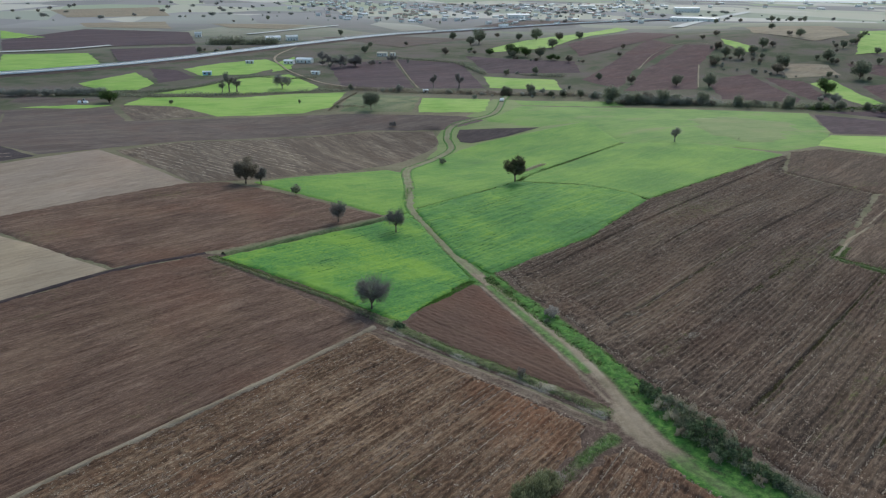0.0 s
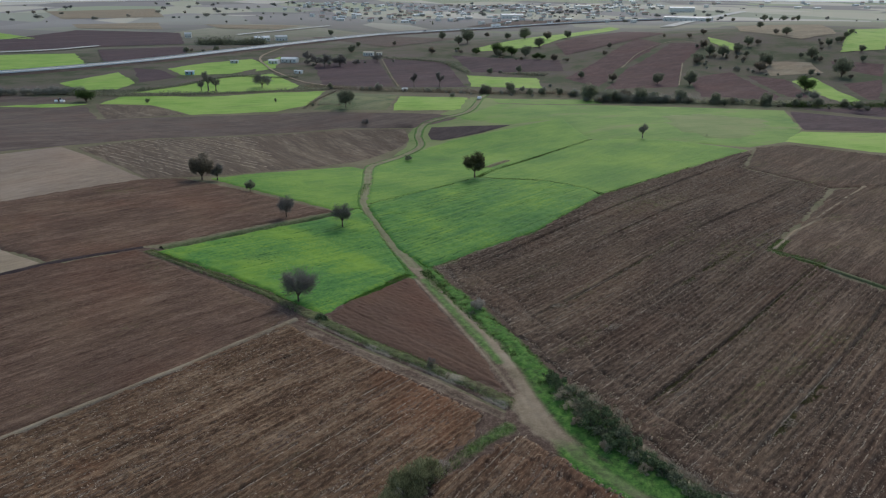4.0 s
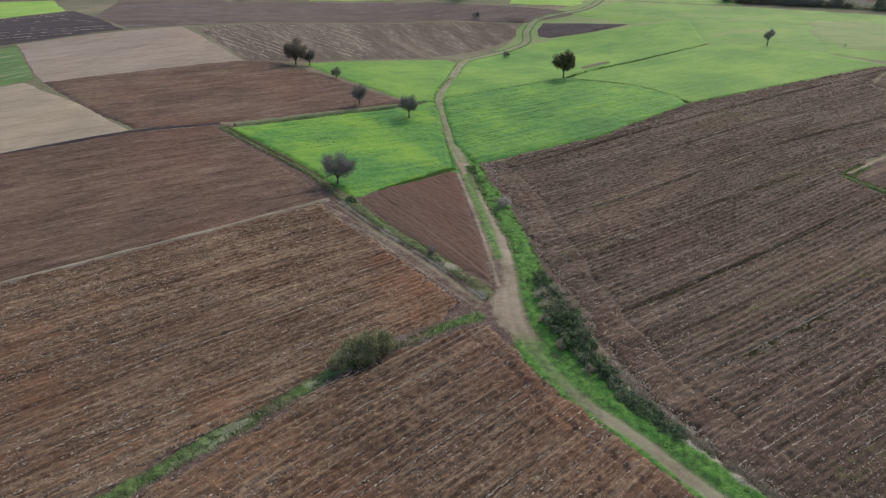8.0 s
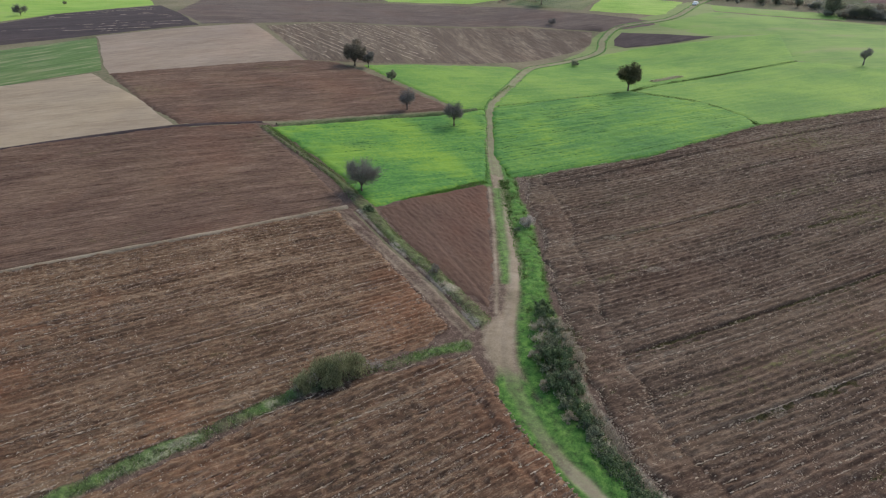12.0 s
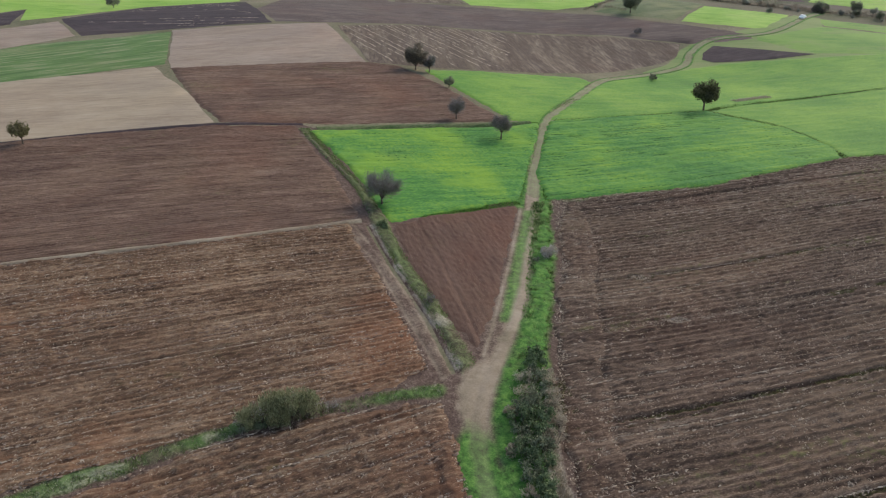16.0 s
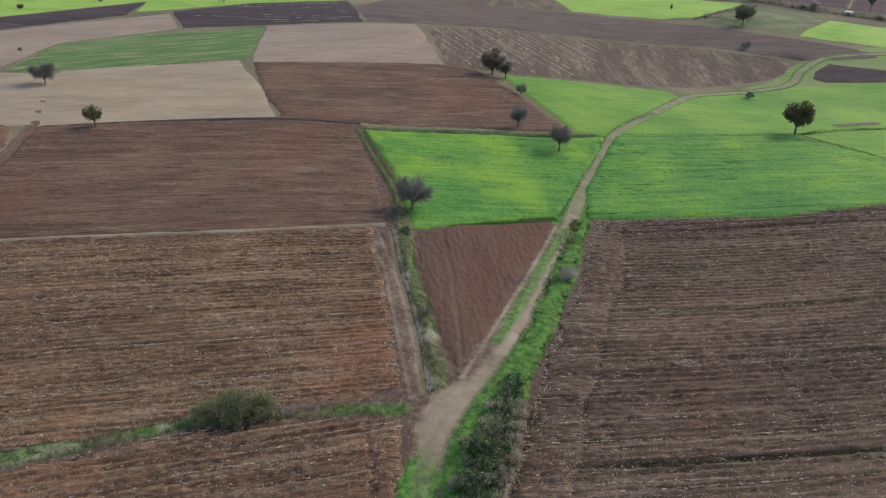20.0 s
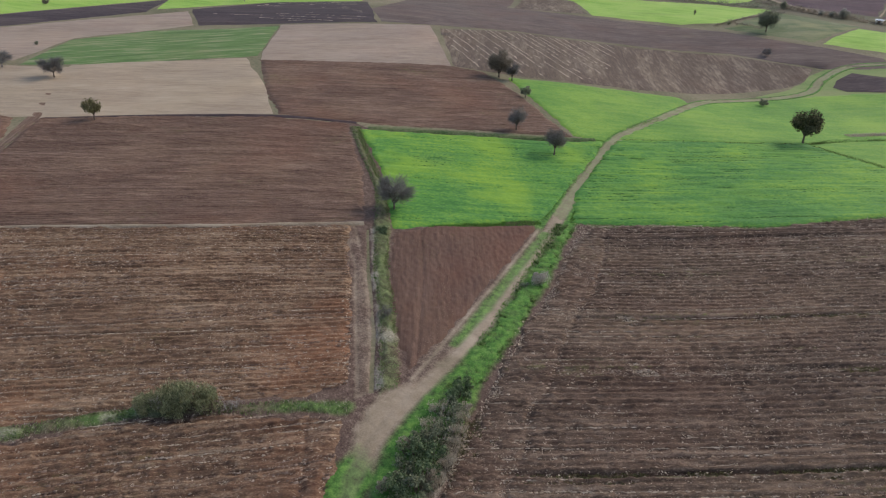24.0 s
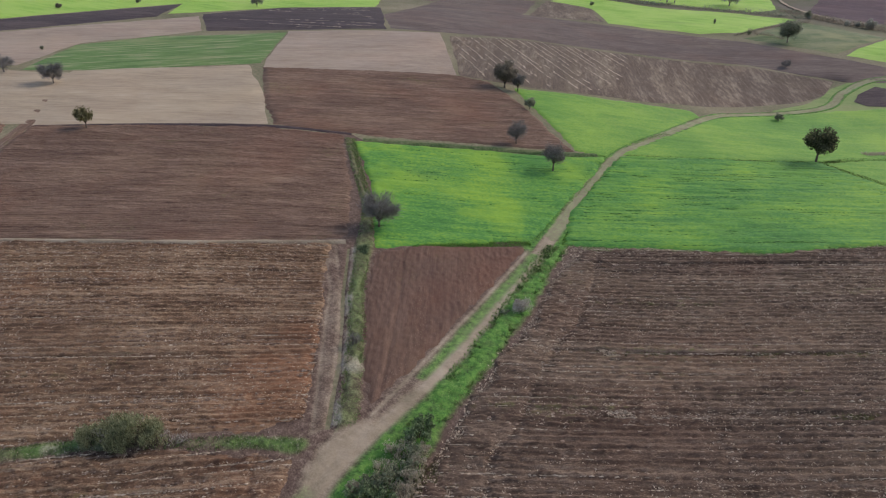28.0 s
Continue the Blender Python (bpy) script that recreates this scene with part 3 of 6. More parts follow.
def windrows(name, poly, material, turn, space, wide, long, some, seed, lift=0.2):
    """Broken lines of straw or turned sods along the rows of a field."""
    rng = np.random.default_rng(seed)
    c, s = math.cos(radians(turn)), math.sin(radians(turn))
    uv = np.array([(x * c + y * s, -x * s + y * c) for x, y in poly])
    u, v = np.meshgrid(np.arange(uv[:, 0].min(), uv[:, 0].max(), long * 0.8), np.arange(uv[:, 1].min(), uv[:, 1].max(), space), indexing="ij")
    v = v + (grain(v * 3.1, v * 0, seed) - 0.5) * space * 0.5 + (grain(u * 0.1, v, seed + 1) - 0.5) * 0.4
    keep = grain(u * 0.07, v * 0.6, seed + 2) + 0.35 * rng.random(u.shape) > 1.1 - some
    u, v = u[keep], v[keep] + rng.normal(0, wide * 0.25, keep.sum())
    cx, cy = u * c - v * s, u * s + v * c
    ok = within(poly, cx, cy)
    u, v = u[ok], v[ok]
    L, W = long * rng.uniform(0.3, 0.65, len(u)), wide * rng.uniform(0.3, 0.65, len(u))
    corners = []
    for a, b, h in ((-1, 0, 0), (-0.4, -1, 0), (0.5, -0.8, 0), (1, 0.1, 0), (0.4, 1, 0), (-0.5, 0.8, 0), (0, 0, 1)):
        uu, vv = u + a * L, v + b * W + rng.normal(0, 0.03, len(u))
        x, y = uu * c - vv * s, uu * s + vv * c
        corners.append(np.stack([x, y, height(x, y) + lift + h * 0.05 - (0 if h else 0.02)], -1))
    verts = np.stack(corners, 1).reshape(-1, 3)
    base = np.arange(len(u))[:, None] * 7
    faces = np.concatenate([base + np.array([[k, (k + 1) % 6, 6]]) for k in range(6)])
    return tagged(new(name, arrays(name, verts, faces, material, False)), kind="stuff")


def along(pts, count, lo, hi, seed):
    """Random places beside a line, between two offsets to its right."""
    rng = np.random.default_rng(seed)
    line = np.array([(p.x, p.y) for p in curve_through(pts, 0.5)])
    d = np.gradient(line, axis=0)
    d /= np.linalg.norm(d, axis=1)[:, None] + 1e-9
    i, o = rng.integers(0, len(line), count), rng.uniform(lo, hi, count)
    return line[i, 0] + d[i, 1] * o + rng.normal(0, 0.15, count), line[i, 1] - d[i, 0] * o + rng.normal(0, 0.15, count)


# ---- ground: one sheet to the horizon, fine near the fields ----
def axis_steps(lo, hi, step, end):
    inner = list(np.arange(lo, hi + 0.1, step))
    out, d = [], step
    x = hi
    while x < end:
        d *= 1.07
        x += d
        out.append(min(x, end))
    back, d, x = [], step, lo
    while x > -end:
        d *= 1.07
        x -= d
        back.append(max(x, -end))
    return np.array(back[::-1] + inner + out)


gx, gy = axis_steps(-240, 240, 2.5, 4900), axis_steps(-120, 260, 2.5, 4900)
X, Y = np.meshgrid(gx, gy, indexing="ij")
Z = height(X, Y) - 0.02
number = np.arange(X.size).reshape(X.shape)
quads = np.stack([number[:-1, :-1], number[1:, :-1], number[1:, 1:], number[:-1, 1:]], -1).reshape(-1, 4)
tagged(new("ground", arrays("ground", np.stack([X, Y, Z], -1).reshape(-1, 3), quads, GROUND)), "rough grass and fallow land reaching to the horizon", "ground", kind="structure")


def field(ob, label, category="field"):
    return tagged(ob, label, category, kind="structure")


def ploughed(space, deep, clod=0.10, lines=7.5, marks=(), edge=None, wide=4.0, depth=1.0):
    """Ridges along the rows with broken clods, and deeper dead furrows: at the marks, or every few metres.
    edge: a line beside which the plough turned, so that the rows end and one rut runs along it."""
    def shape(u, v, x, y):
        bend = (grain(u * 0.05, v * 0.05, 3) - 0.5) * 0.9
        at = v + bend
        ridge = 0.5 + 0.5 * np.cos(at * math.tau / space)
        each = grain(np.floor(at / space) * 1.37, u * 0.04, 12)
        broken = grain(u * 0.35, v * 1.5, 8)
        lumps = grain(u * 1.4, v * 3.1, 1) * 0.6 + grain(x * 4.3, y * 4.3, 2) * 0.4
        if marks:
            off = np.min([np.abs(at - m) for m in marks], axis=0)
            side = np.min([np.abs(at - m - 0.75) for m in marks], axis=0)
        else:
            w = (at / lines + (grain(np.floor(at / lines) * 1.7, 0 * v, 4) - 0.5) * 0.3) % 1.0
            off, side = np.abs(w - 0.5) * lines, np.abs(w - 0.5 - 0.75 / lines) * lines
        fade = 0.25 + 1.1 * grain(u * 0.045, np.floor(at / 5) * 1.9, 16)
        furrow, spoil = np.exp(-(off / 0.28) ** 2) * fade, np.exp(-(side / 0.4) ** 2) * fade
        rows = ridge * (0.3 + 0.55 * broken + 0.6 * each) * deep
        cut = (furrow * 0.22 - spoil * 0.06) * depth
        if edge:
            g = gap(edge, x, y) + (grain(x * 0.25, y * 0.25, 14) - 0.5) * 1.2
            inner = soft(g, wide - 1.0, wide + 0.6)
            rows, cut = rows * (0.12 + 0.88 * inner) + (1 - inner) * deep * 0.9 * grain(x * 1.6, y * 1.6, 15), cut * inner + 0.18 * np.exp(-((g - wide) / 0.30) ** 2)
        return rows + lumps ** 2 * clod * 1.9 - cut + 0.12
    return shape


def growing(tall, space):
    """A crop's uneven top with faint drill rows."""
    def shape(u, v, x, y):
        clumps = grain(x * 0.9, y * 0.9, 4) * 0.6 + grain(x * 2.2, y * 2.2, 5) * 0.4
        rows = grain(u * 0.25, v / space, 9)
        return tall * (0.35 + 0.5 * clumps + 0.5 * rows)
    return shape


EAST_EDGE = [(3.8, 5.6), (8.0, -2.8), (13.2, -12.8), (17.4, -25.4), (22.6, -37.4), (26.8, -46.6), (32.6, -56.2), (39.0, -63.2), (44, -68), (56, -78.4)]
SOUTH_EDGE = [(14.6, -49.2), (19.9, -54.9), (27.5, -62.2), (36.2, -69.4), (48, -81.5)]
W_FIELD = [(-51.3, 4.6), (-39, -3.6), (-27, -11.5), (-17, -19.8), (-27.6, -38.2), (-45.8, -61.0), (-52, -69), (-62, -59.5), (-78.6, -46.3), (-85.8, -40.8), (-74.5, -23.2), (-62.5, -5.5)]
N_FIELD = [(-17.2, -22.8), (-8.6, -29.8), (-1.4, -35.0), (5.2, -40.5), (11.2, -45.6), (10.0, -49.4), (5.4, -55.3), (1.2, -60.6), (-5.6, -72), (-11.2, -81), (-21, -98), (-72, -96), (-53, -71), (-46.2, -62), (-28, -39)]
S_FIELD = [(14.6, -49.2), (6.4, -57.1), (2.0, -62.6), (-4.2, -74.4), (-9.6, -83.2), (-21, -103), (10, -125), (60, -100), (48, -81.5), (36.2, -69.4), (32.3, -66.2), (27.5, -62.2), (23.5, -58.6), (19.9, -54.9), (16.6, -50.9)]
E_FIELD = [(5.2, 6.4), (11.8, 14.2), (24.6, 24.6), (42.6, 50.4), (73, 78.3), (100, 102), (88, 78), (101, 56), (63.9, 4.8), (71.6, -8.5), (90, -32), (100, -60), (66, -86), (57, -76), (41.4, -66.6), (38.8, -64.2), (32.2, -57.4),
           (26.8, -48.2), (23.0, -39.6), (17.6, -26.8), (13.4, -14.6), (8.0, -3.4)]
CLOVER_WEST = [(-46.9, 5.4), (-30.8, 24.0), (-22.5, 32.2), (-15.4, 41.4), (-12.2, 34.0), (-5.6, 13.7), (-1.7, 2.3), (-6.4, -5.8), (-10.4, -12.4), (-12.8, -18.0), (-15.2, -16.4), (-25.9, -7.8), (-37.2, -0.9), (-47.6, 4.4)]
CLOVER_EAST = [(2.6, 6.4), (-3.2, 15.5), (-8.4, 30.0), (-13.4, 45.0), (-3.7, 56.6), (6.0, 67.0), (12.8, 75.8), (30.9, 68.2), (40.8, 58.2), (42.4, 51.4), (24.0, 26.0), (11.4, 15.6)]
TRI_FIELD = [(-11.3, -19.0), (-9.6, -12.2), (-5, -5.8), (-0.6, 0.6), (3.9, -10.9), (7.5, -20.7), (10.7, -29.7), (12.7, -35.2), (14.2, -40.6), (12.0, -39.4), (7.1, -35.7), (2.0, -31.7), (-5.3, -26.0)]
field(relief_field("ploughed_field", W_FIELD, SOIL_W, ROWS_W, 0.30, 0.14, ploughed(0.62, 0.10, 0.12, 6.5, depth=0.4)), "dark brown finely ploughed field with long furrows")
field(relief_field("ploughed_field", N_FIELD, SOIL_NEAR, ROWS_W, 0.24, 0.13, ploughed(0.8, 0.19, 0.18, 8, (-4.6, -9.4, -15.6, -21.2, -26.8, -33.5, -38.8, -45.0, -51.5, -57.0, -63.0), depth=0.75), ragged=1.0), "reddish brown ploughed field strewn with straw bits")
field(relief_field("ploughed_field", S_FIELD, SOIL_SOUTH, 56, 0.24, 0.13, ploughed(0.85, 0.20, 0.22, 9, (), SOUTH_EDGE, 2.6), ragged=1.2), "coarse reddish brown ploughed field with pale clods")
field(relief_field("ploughed_field", E_FIELD, SOIL_EAST, ROWS_E, 0.30, 0.15, ploughed(0.9, 0.20, 0.20, 9.5, (-4.2, -14.6, -26.8, -37.8, -51.8, -58.4, -64.6, -73.8, -84.0, -95.0, 8.0, 19.0), EAST_EDGE, 4.2, 1.5), ragged=1.8), "wide grey-brown ploughed field with straw-flecked rows")
field(relief_field("ploughed_field", TRI_FIELD, SOIL_TRI, 135, 0.3, 0.2, ploughed(0.9, 0.03, 0.12, 30, depth=0.4)), "small triangular plot of smooth brown soil")
field(relief_field("ploughed_field", [(102.4, 55.4), (65.4, 4.2), (73.0, -7.6), (91, -31.4), (150, -20), (175, 40), (150, 70)], SOIL_EAST, ROWS_E, 0.6, 0.3, ploughed(1.0, 0.16, 0.14)), "dark ploughed plot bounded by a dry grass line")
field(relief_field("ploughed_field", [(89.5, 78.5), (102, 57), (113, 59), (150, 72), (141, 99), (117, 113.5), (104, 107), (101.5, 102)], SOIL_EAST, 60, 0.6, 0.3, ploughed(1.0, 0.12, 0.12)), "brown tilled plot at the corner of the meadow")
field(relief_field("ploughed_field", [(-88.6, -44.6), (-80.4, -48.8), (-63.5, -61.8), (-55, -70.5), (-72, -94), (-120, -90), (-130, -60)], SOIL_W, ROWS_W, 0.5, 0.25, ploughed(0.9, 0.12, 0.12)), "brown ploughed field beyond a worn path")
field(relief_field("ploughed_field", [(-101.2, 16.8), (-73.4, 55.0), (-64.3, 60.2), (-48.4, 54.2), (-21.6, 39.0), (-34.4, 26.2), (-48.2, 10.2), (-63.4, -3.0), (-78.4, 3.4)], SOIL_W, 55, 0.4, 0.24, ploughed(0.9, 0.10, 0.12, depth=0.4)), "brown ploughed field edged by a grassy bank")
field(relief_field("green_field", CLOVER_WEST, CROP_ROWS, 50, 0.4, 0.3,
                   growing(0.35, 1.4), grow=0.5), "bright green uneven meadow with yellowish patches")
field(relief_field("green_field", CLOVER_EAST, CROP_EAST, ROWS_E, 0.45, 0.3,
                   growing(0.4, 1.6), grow=0.9), "rough dark and light green crop in long drilled rows")
field(relief_field("green_field", [(-57.0, 62.6), (-46.6, 74.4), (-25.6, 94.4), (-21.0, 91), (-18.0, 66), (-16.4, 47), (-15.6, 42.6), (-21.2, 40.9), (-37.7, 51.0), (-47, 56.5)], LIME, 20, 0.6, 0.5, growing(0.15, 1.0), grow=0.55), "smooth lime green young crop beside the track")
field(relief_field("green_field", [(-13.8, 46.2), (-15.2, 68), (-17.8, 92), (-15.2, 104), (-9.5, 117), (-2.6, 133), (6.1, 143.6), (29.0, 157.9), (50.3, 172.4), (53.3, 126.9), (35.4, 109.6), (20.9, 91.2), (12.0, 77.0), (4.0, 67.4), (-3.6, 58.8)], LIME, 40, 0.7, 0.6,
                   growing(0.18, 1.2), grow=1.0), "smooth lime green crop around a lone tree")
field(relief_field("green_field", [(21.8, 90.3), (53.8, 126.2), (77.7, 120.4), (98.2, 103.0), (73.4, 80.0), (44.0, 54.2), (41.6, 59.0), (31.6, 69.0), (14.4, 76.6)], LIME, ROWS_E, 0.7, 0.6, growing(0.18, 1.2), grow=1.1), "lime green young crop with a faint dry edge")
field(draped("meadow", [(7.5, 178.1), (16.7, 190.3), (27.2, 212.9), (80.4, 214.8), (154.0, 201.0), (137.6, 152.0), (133.4, 144.0), (116.6, 119.4), (102.0, 108.6), (55.4, 129.2), (51.5, 174.3), (29.6, 166.0)], MEADOW, 6, 0.15, grow=1.2), "thin pale green meadow with bare patches")
field(draped("meadow", [(-14.5, 119), (-10.6, 136), (-12, 153), (-9, 172), (5, 194), (10, 214), (14, 236), (24, 236), (27, 212), (18, 190), (30, 170), (52, 172), (30, 156), (6, 142), (-3, 131), (-9, 117)], WORN, 4, 0.03, 0.6), "pale grassy margin along a winding track")
field(draped("dark_plot", [(-4.0, 153.1), (-2.8, 163.4), (12, 165.0), (29.5, 164.0), (17.3, 153.3), (1.8, 143.9), (-2.5, 145.9)], SOIL_DARK, 4, 0.2, 0.2, rim=0.12), "small half-round plot of dark damp soil")
field(draped("tan_field", [(-134, 46.2), (-109.6, 84.0), (-74.0, 55.4), (-88.9, 33.7), (-101.5, 18.6)], PINK, 6, grow=1.9), "pale pinkish harrowed field")
field(draped("tan_field", [(-119.0, -21.8), (-104.2, 13.5), (-80.4, 2.6), (-66.0, -4.6), (-73.9, -19.9), (-85.9, -39.6), (-103.6, -30.6)], TAN, 5, grow=1.9), "pale tan harrowed field")
field(draped("tan_field", [(-129, -37), (-120.5, -28.4), (-119.5, -24.5), (-106, -32.2), (-88.2, -41.6), (-93, -47), (-135, -62)], TAN, 5, grow=1.9), "pale tan harrowed field beyond a worn path")
field(draped("striped_field", [(-126.3, -29.6), (-145.0, -11.8), (-147.0, 9.0), (-133.4, 42.0), (-106.6, 18.0), (-120.6, -19.5)], STRIPED, 5, grow=1.6), "thin green crop in brownish stripes")
field(draped("tan_field", [(-171.7, -24.0), (-175.4, 35.9), (-151.5, 23.2), (-150.4, -11.5), (-133, -31), (-152.5, -45)], PINK, 8, grow=1.9), "pale pinkish harrowed field")
field(draped("dark_field", [(-180.0, 41.2), (-183.2, 75.9), (-171.0, 108.6), (-123.6, 72.9), (-150.0, 27.1)], SOIL_DARK, 8, grow=1.8), "dark purplish ploughed field")
field(draped("dark_field", [(-188, -40), (-198.5, 9.5), (-208.6, 45.0), (-183.8, 23.5), (-177.0, -18.7), (-177, -45)], SOIL_DARK, 8, grow=1.8), "dark purplish ploughed strip")
field(draped("green_field", [(-190, -50), (-201, 8), (-211.5, 47), (-186.5, 30), (-186, 75), (-174, 110), (-205, 140), (-290, 90), (-290, -60)], LIME_FAR, 12), "far light green crop field")
field(draped("stubble_field", [(-103.9, 85.4), (-92.0, 106.9), (-67.0, 130.0), (-38.0, 155.0), (-13.4, 160.0), (-11.6, 146.3), (-14.0, 133.9), (-22, 114), (-28.4, 101.0), (-37.4, 89.0), (-58.0, 66.2), (-71.4, 57.6)], STUBBLE, 6, grow=0.8), "brown field with pale slanting stubble rows")
field(draped("brown_field", [(-147.0, 93.4), (-180, 150), (-199.9, 184.0), (-159.4, 193.4), (-134.5, 154.4), (-103.6, 165.5), (-52.3, 182.4), (-11.0, 185.3), (12, 183), (0.5, 171.0), (-8.9, 164.0), (-39.3, 158.0), (-69.4, 132.9), (-94.3, 109.6), (-108, 89.6), (-122, 76)], SOIL_FAR, 8, grow=0.7),
      "long grey-brown harrowed field")
field(draped("brown_field", [(-200, 183), (-280, 200), (-300, 120), (-215, 135), (-182, 150)], SOIL_FAR, 14), "grey-brown tilled field in the distance")
field(draped("dark_field", [(155.6, 198.3), (183.9, 178.3), (240, 175), (230, 140), (166.0, 149.1), (138.0, 148.0)], SOIL_PURPLE, 10), "dark purple-brown tilled field")
field(draped("dark_field", [(162.0, 206.3), (240, 208), (240, 181), (187.3, 184.9)], SOIL_PURPLE, 10), "dark purple-brown tilled strip")
field(draped("green_field", [(135.2, 143.2), (165, 145), (230, 134), (180, 95), (139.6, 106.5), (118.1, 119.9)], LIME_FAR, 10), "light green crop field")
field(draped("worn_path", [(-112, -32), (-104.4, -31.4), (-88, -39.4), (-85.2, -41.3), (-78.4, -46.6), (-62, -60), (-63.2, -61.2), (-79.8, -48.2), (-86.8, -43.0), (-89, -41.4), (-105, -32.8)], HEAD, 3, 0.08, 0.2), "worn pale earth path between fields", "path")

field(draped("bare_patch", [(92, 176), (112, 190), (136, 172), (113, 130), (97, 122), (88, 134)], WORN, 4, 0.24, 3.0), "thin olive-brown bare patch in a meadow", "pasture")

# farther fields beyond the meadow
for name, material, label, outlines in (
    ("lime_meadow", LIME_FAR, "bright lime green meadow in the distance", (
        [(-158, 226.5), (-140, 229.5), (-115.5, 228.5), (-90.9, 244.0), (-62, 252), (-60.4, 198.7), (-70, 183), (-88, 177), (-103.4, 171.4), (-131.5, 200.0), (-157.7, 202.6)],
        [(-21.1, 231.5), (12.8, 234.2), (8.8, 194.4), (-20.8, 190.0)],
        [(-158.9, 238.8), (-148.9, 255.5), (-131.1, 303), (-109.0, 327), (-80.5, 276.0), (-84, 257.6), (-112.9, 245.3)],
        [(-180.7, 340.2), (-169.2, 373.6), (-143.0, 403.9), (-121.9, 364.5), (-132.8, 322.0), (-158.1, 309.8)],
        [(-214.3, 271.2), (-203.9, 320.4), (-172.5, 275.0), (-171.5, 250.8), (-189.0, 246.0)],
        [(-345.8, 414.3), (-287.8, 428.0), (-243.9, 359.5), (-284.8, 310.3)],
        [(-199, 192.0), (-182, 199.5), (-161.2, 202.1), (-171.4, 188.7)])),
    ("lime_meadow", LIME_FAR, "light green field among the low hills", (
        [(13.3, 336.2), (56.9, 320.4), (55.1, 279.7), (15.3, 288.6)],
        [(21.4, 472.6), (78.5, 564.1), (187.0, 745.5), (190.4, 701.0), (72.0, 464.3), (25.3, 453.2)],
        [(199.9, 445.6), (208.3, 393.7), (196.3, 382.7), (193.3, 417.5)],
        [(195.1, 284.6), (210.8, 294.2), (202.3, 226.0), (191.5, 223.6), (191.0, 256.2)],
        [(326.5, 482.3), (378.6, 516.7), (293.7, 370.4), (260.0, 362.3)],
        [(-132.1, 373.4), (-127.1, 420.4), (-113.7, 354.4), (-122.1, 335.2)],
        [(-498.4, 654.9), (-398.5, 567.5), (-434.6, 554.2)])),
    ("olive_meadow", MEADOW, "thin olive green pasture", (
        [(23.4, 233.4), (80.2, 238.4), (75.8, 219.7), (27.5, 216.2)],)),
    ("olive_plot", BANK, "dull olive plot of dry grass strips", (
        [(-58.7, 247.3), (-22.0, 237.0), (-24.1, 189.9), (-55.3, 187.8)],)),
    ("dry_field", DRY, "pale straw-coloured stubble field", (
        [(-476.2, 779.7), (-382.4, 815.0), (-326.0, 691.7), (-432.3, 708.5)],
        [(-311.4, 782.0), (-186.9, 770.2), (-198.2, 699.5), (-267.6, 712.2)],
        [(-710.7, 1131.9), (-568.4, 1247.8), (-428.8, 950.8), (-558.4, 905.3)],
        [(200.9, 345.7), (229.0, 336.1), (221.6, 306.2), (189.5, 301.3)],
        [(292.4, 634.9), (357.0, 589.6), (295.7, 440.8), (256.3, 411.7), (233.4, 470.3)])),
    ("stubble_plot", STUBBLE, "small brown plot with pale stubble", (
        [(-158.0, 200.5), (-131.0, 198.0), (-106.5, 173.3), (-131.0, 154.8)],)),
    ("purple_field", SOIL_PURPLE, "dull purple-brown ploughed field", (
        [(-204.4, 342.8), (-184.7, 335.5), (-159.6, 302.5), (-171.1, 276.8)],
        [(-93.7, 380.0), (-53.4, 419.3), (-26.8, 279.8), (-68.5, 278.5)],
        [(-49.3, 417.5), (-1.7, 402.4), (12.6, 285.9), (-24.0, 277.3)],
        [(2.5, 434.7), (79.8, 392.2), (76.4, 346.4), (17.3, 350.8)],
        [(-285.1, 459.2), (-225.0, 486.3), (-201.6, 428.3), (-227.7, 373.6), (-242.6, 379.7)],
        [(-422.9, 535.9), (-418.3, 681.3), (-287.9, 642.0), (-234.4, 512.1), (-367.2, 448.1)])),
    ("red_field", SOIL_RED, "reddish brown ploughed slope", (
        [(72.3, 317.9), (152.7, 476.2), (162.5, 432.3), (110.1, 345.6), (87.7, 283.1)],
        [(114.5, 340.6), (168.6, 430.4), (187.5, 415.0), (153.2, 350.1), (129.0, 277.0), (89.1, 273.9)],
        [(142.2, 303.4), (173.0, 317.2), (170.0, 241.4), (164.2, 231.8), (132.1, 244.8)],
        [(177.3, 305.6), (194.3, 289.9), (182.4, 235.5), (173.4, 241.3)],
        [(87.4, 480.3), (179.1, 626.5), (182.1, 498.0), (86.7, 412.9)],
        [(240.5, 337.8), (268.6, 326.0), (247.9, 289.5), (238.0, 312.4)],
        [(217.6, 273.1), (244.3, 283.2), (212.7, 228.4), (206.6, 228.9)])),
    ("brown_field", SOIL_FAR, "grey-brown fallow field", (
        [(-213.3, 205.7), (-216.2, 223.5), (-174.4, 219.0), (-185.5, 203.9)],
        [(-139.2, 596.0), (-62.1, 627.4), (14.1, 585.8), (-51.4, 498.8), (-85.9, 536.4)],
        [(18.1, 814.4), (140.4, 815.7), (207.0, 915.6), (79.4, 946.6)])),
):
    for outline in outlines:
        field(draped(name, outline, material, 9, 0.16 if math.hypot(*outline[0]) < 430 else 0.3, 1.0), label)

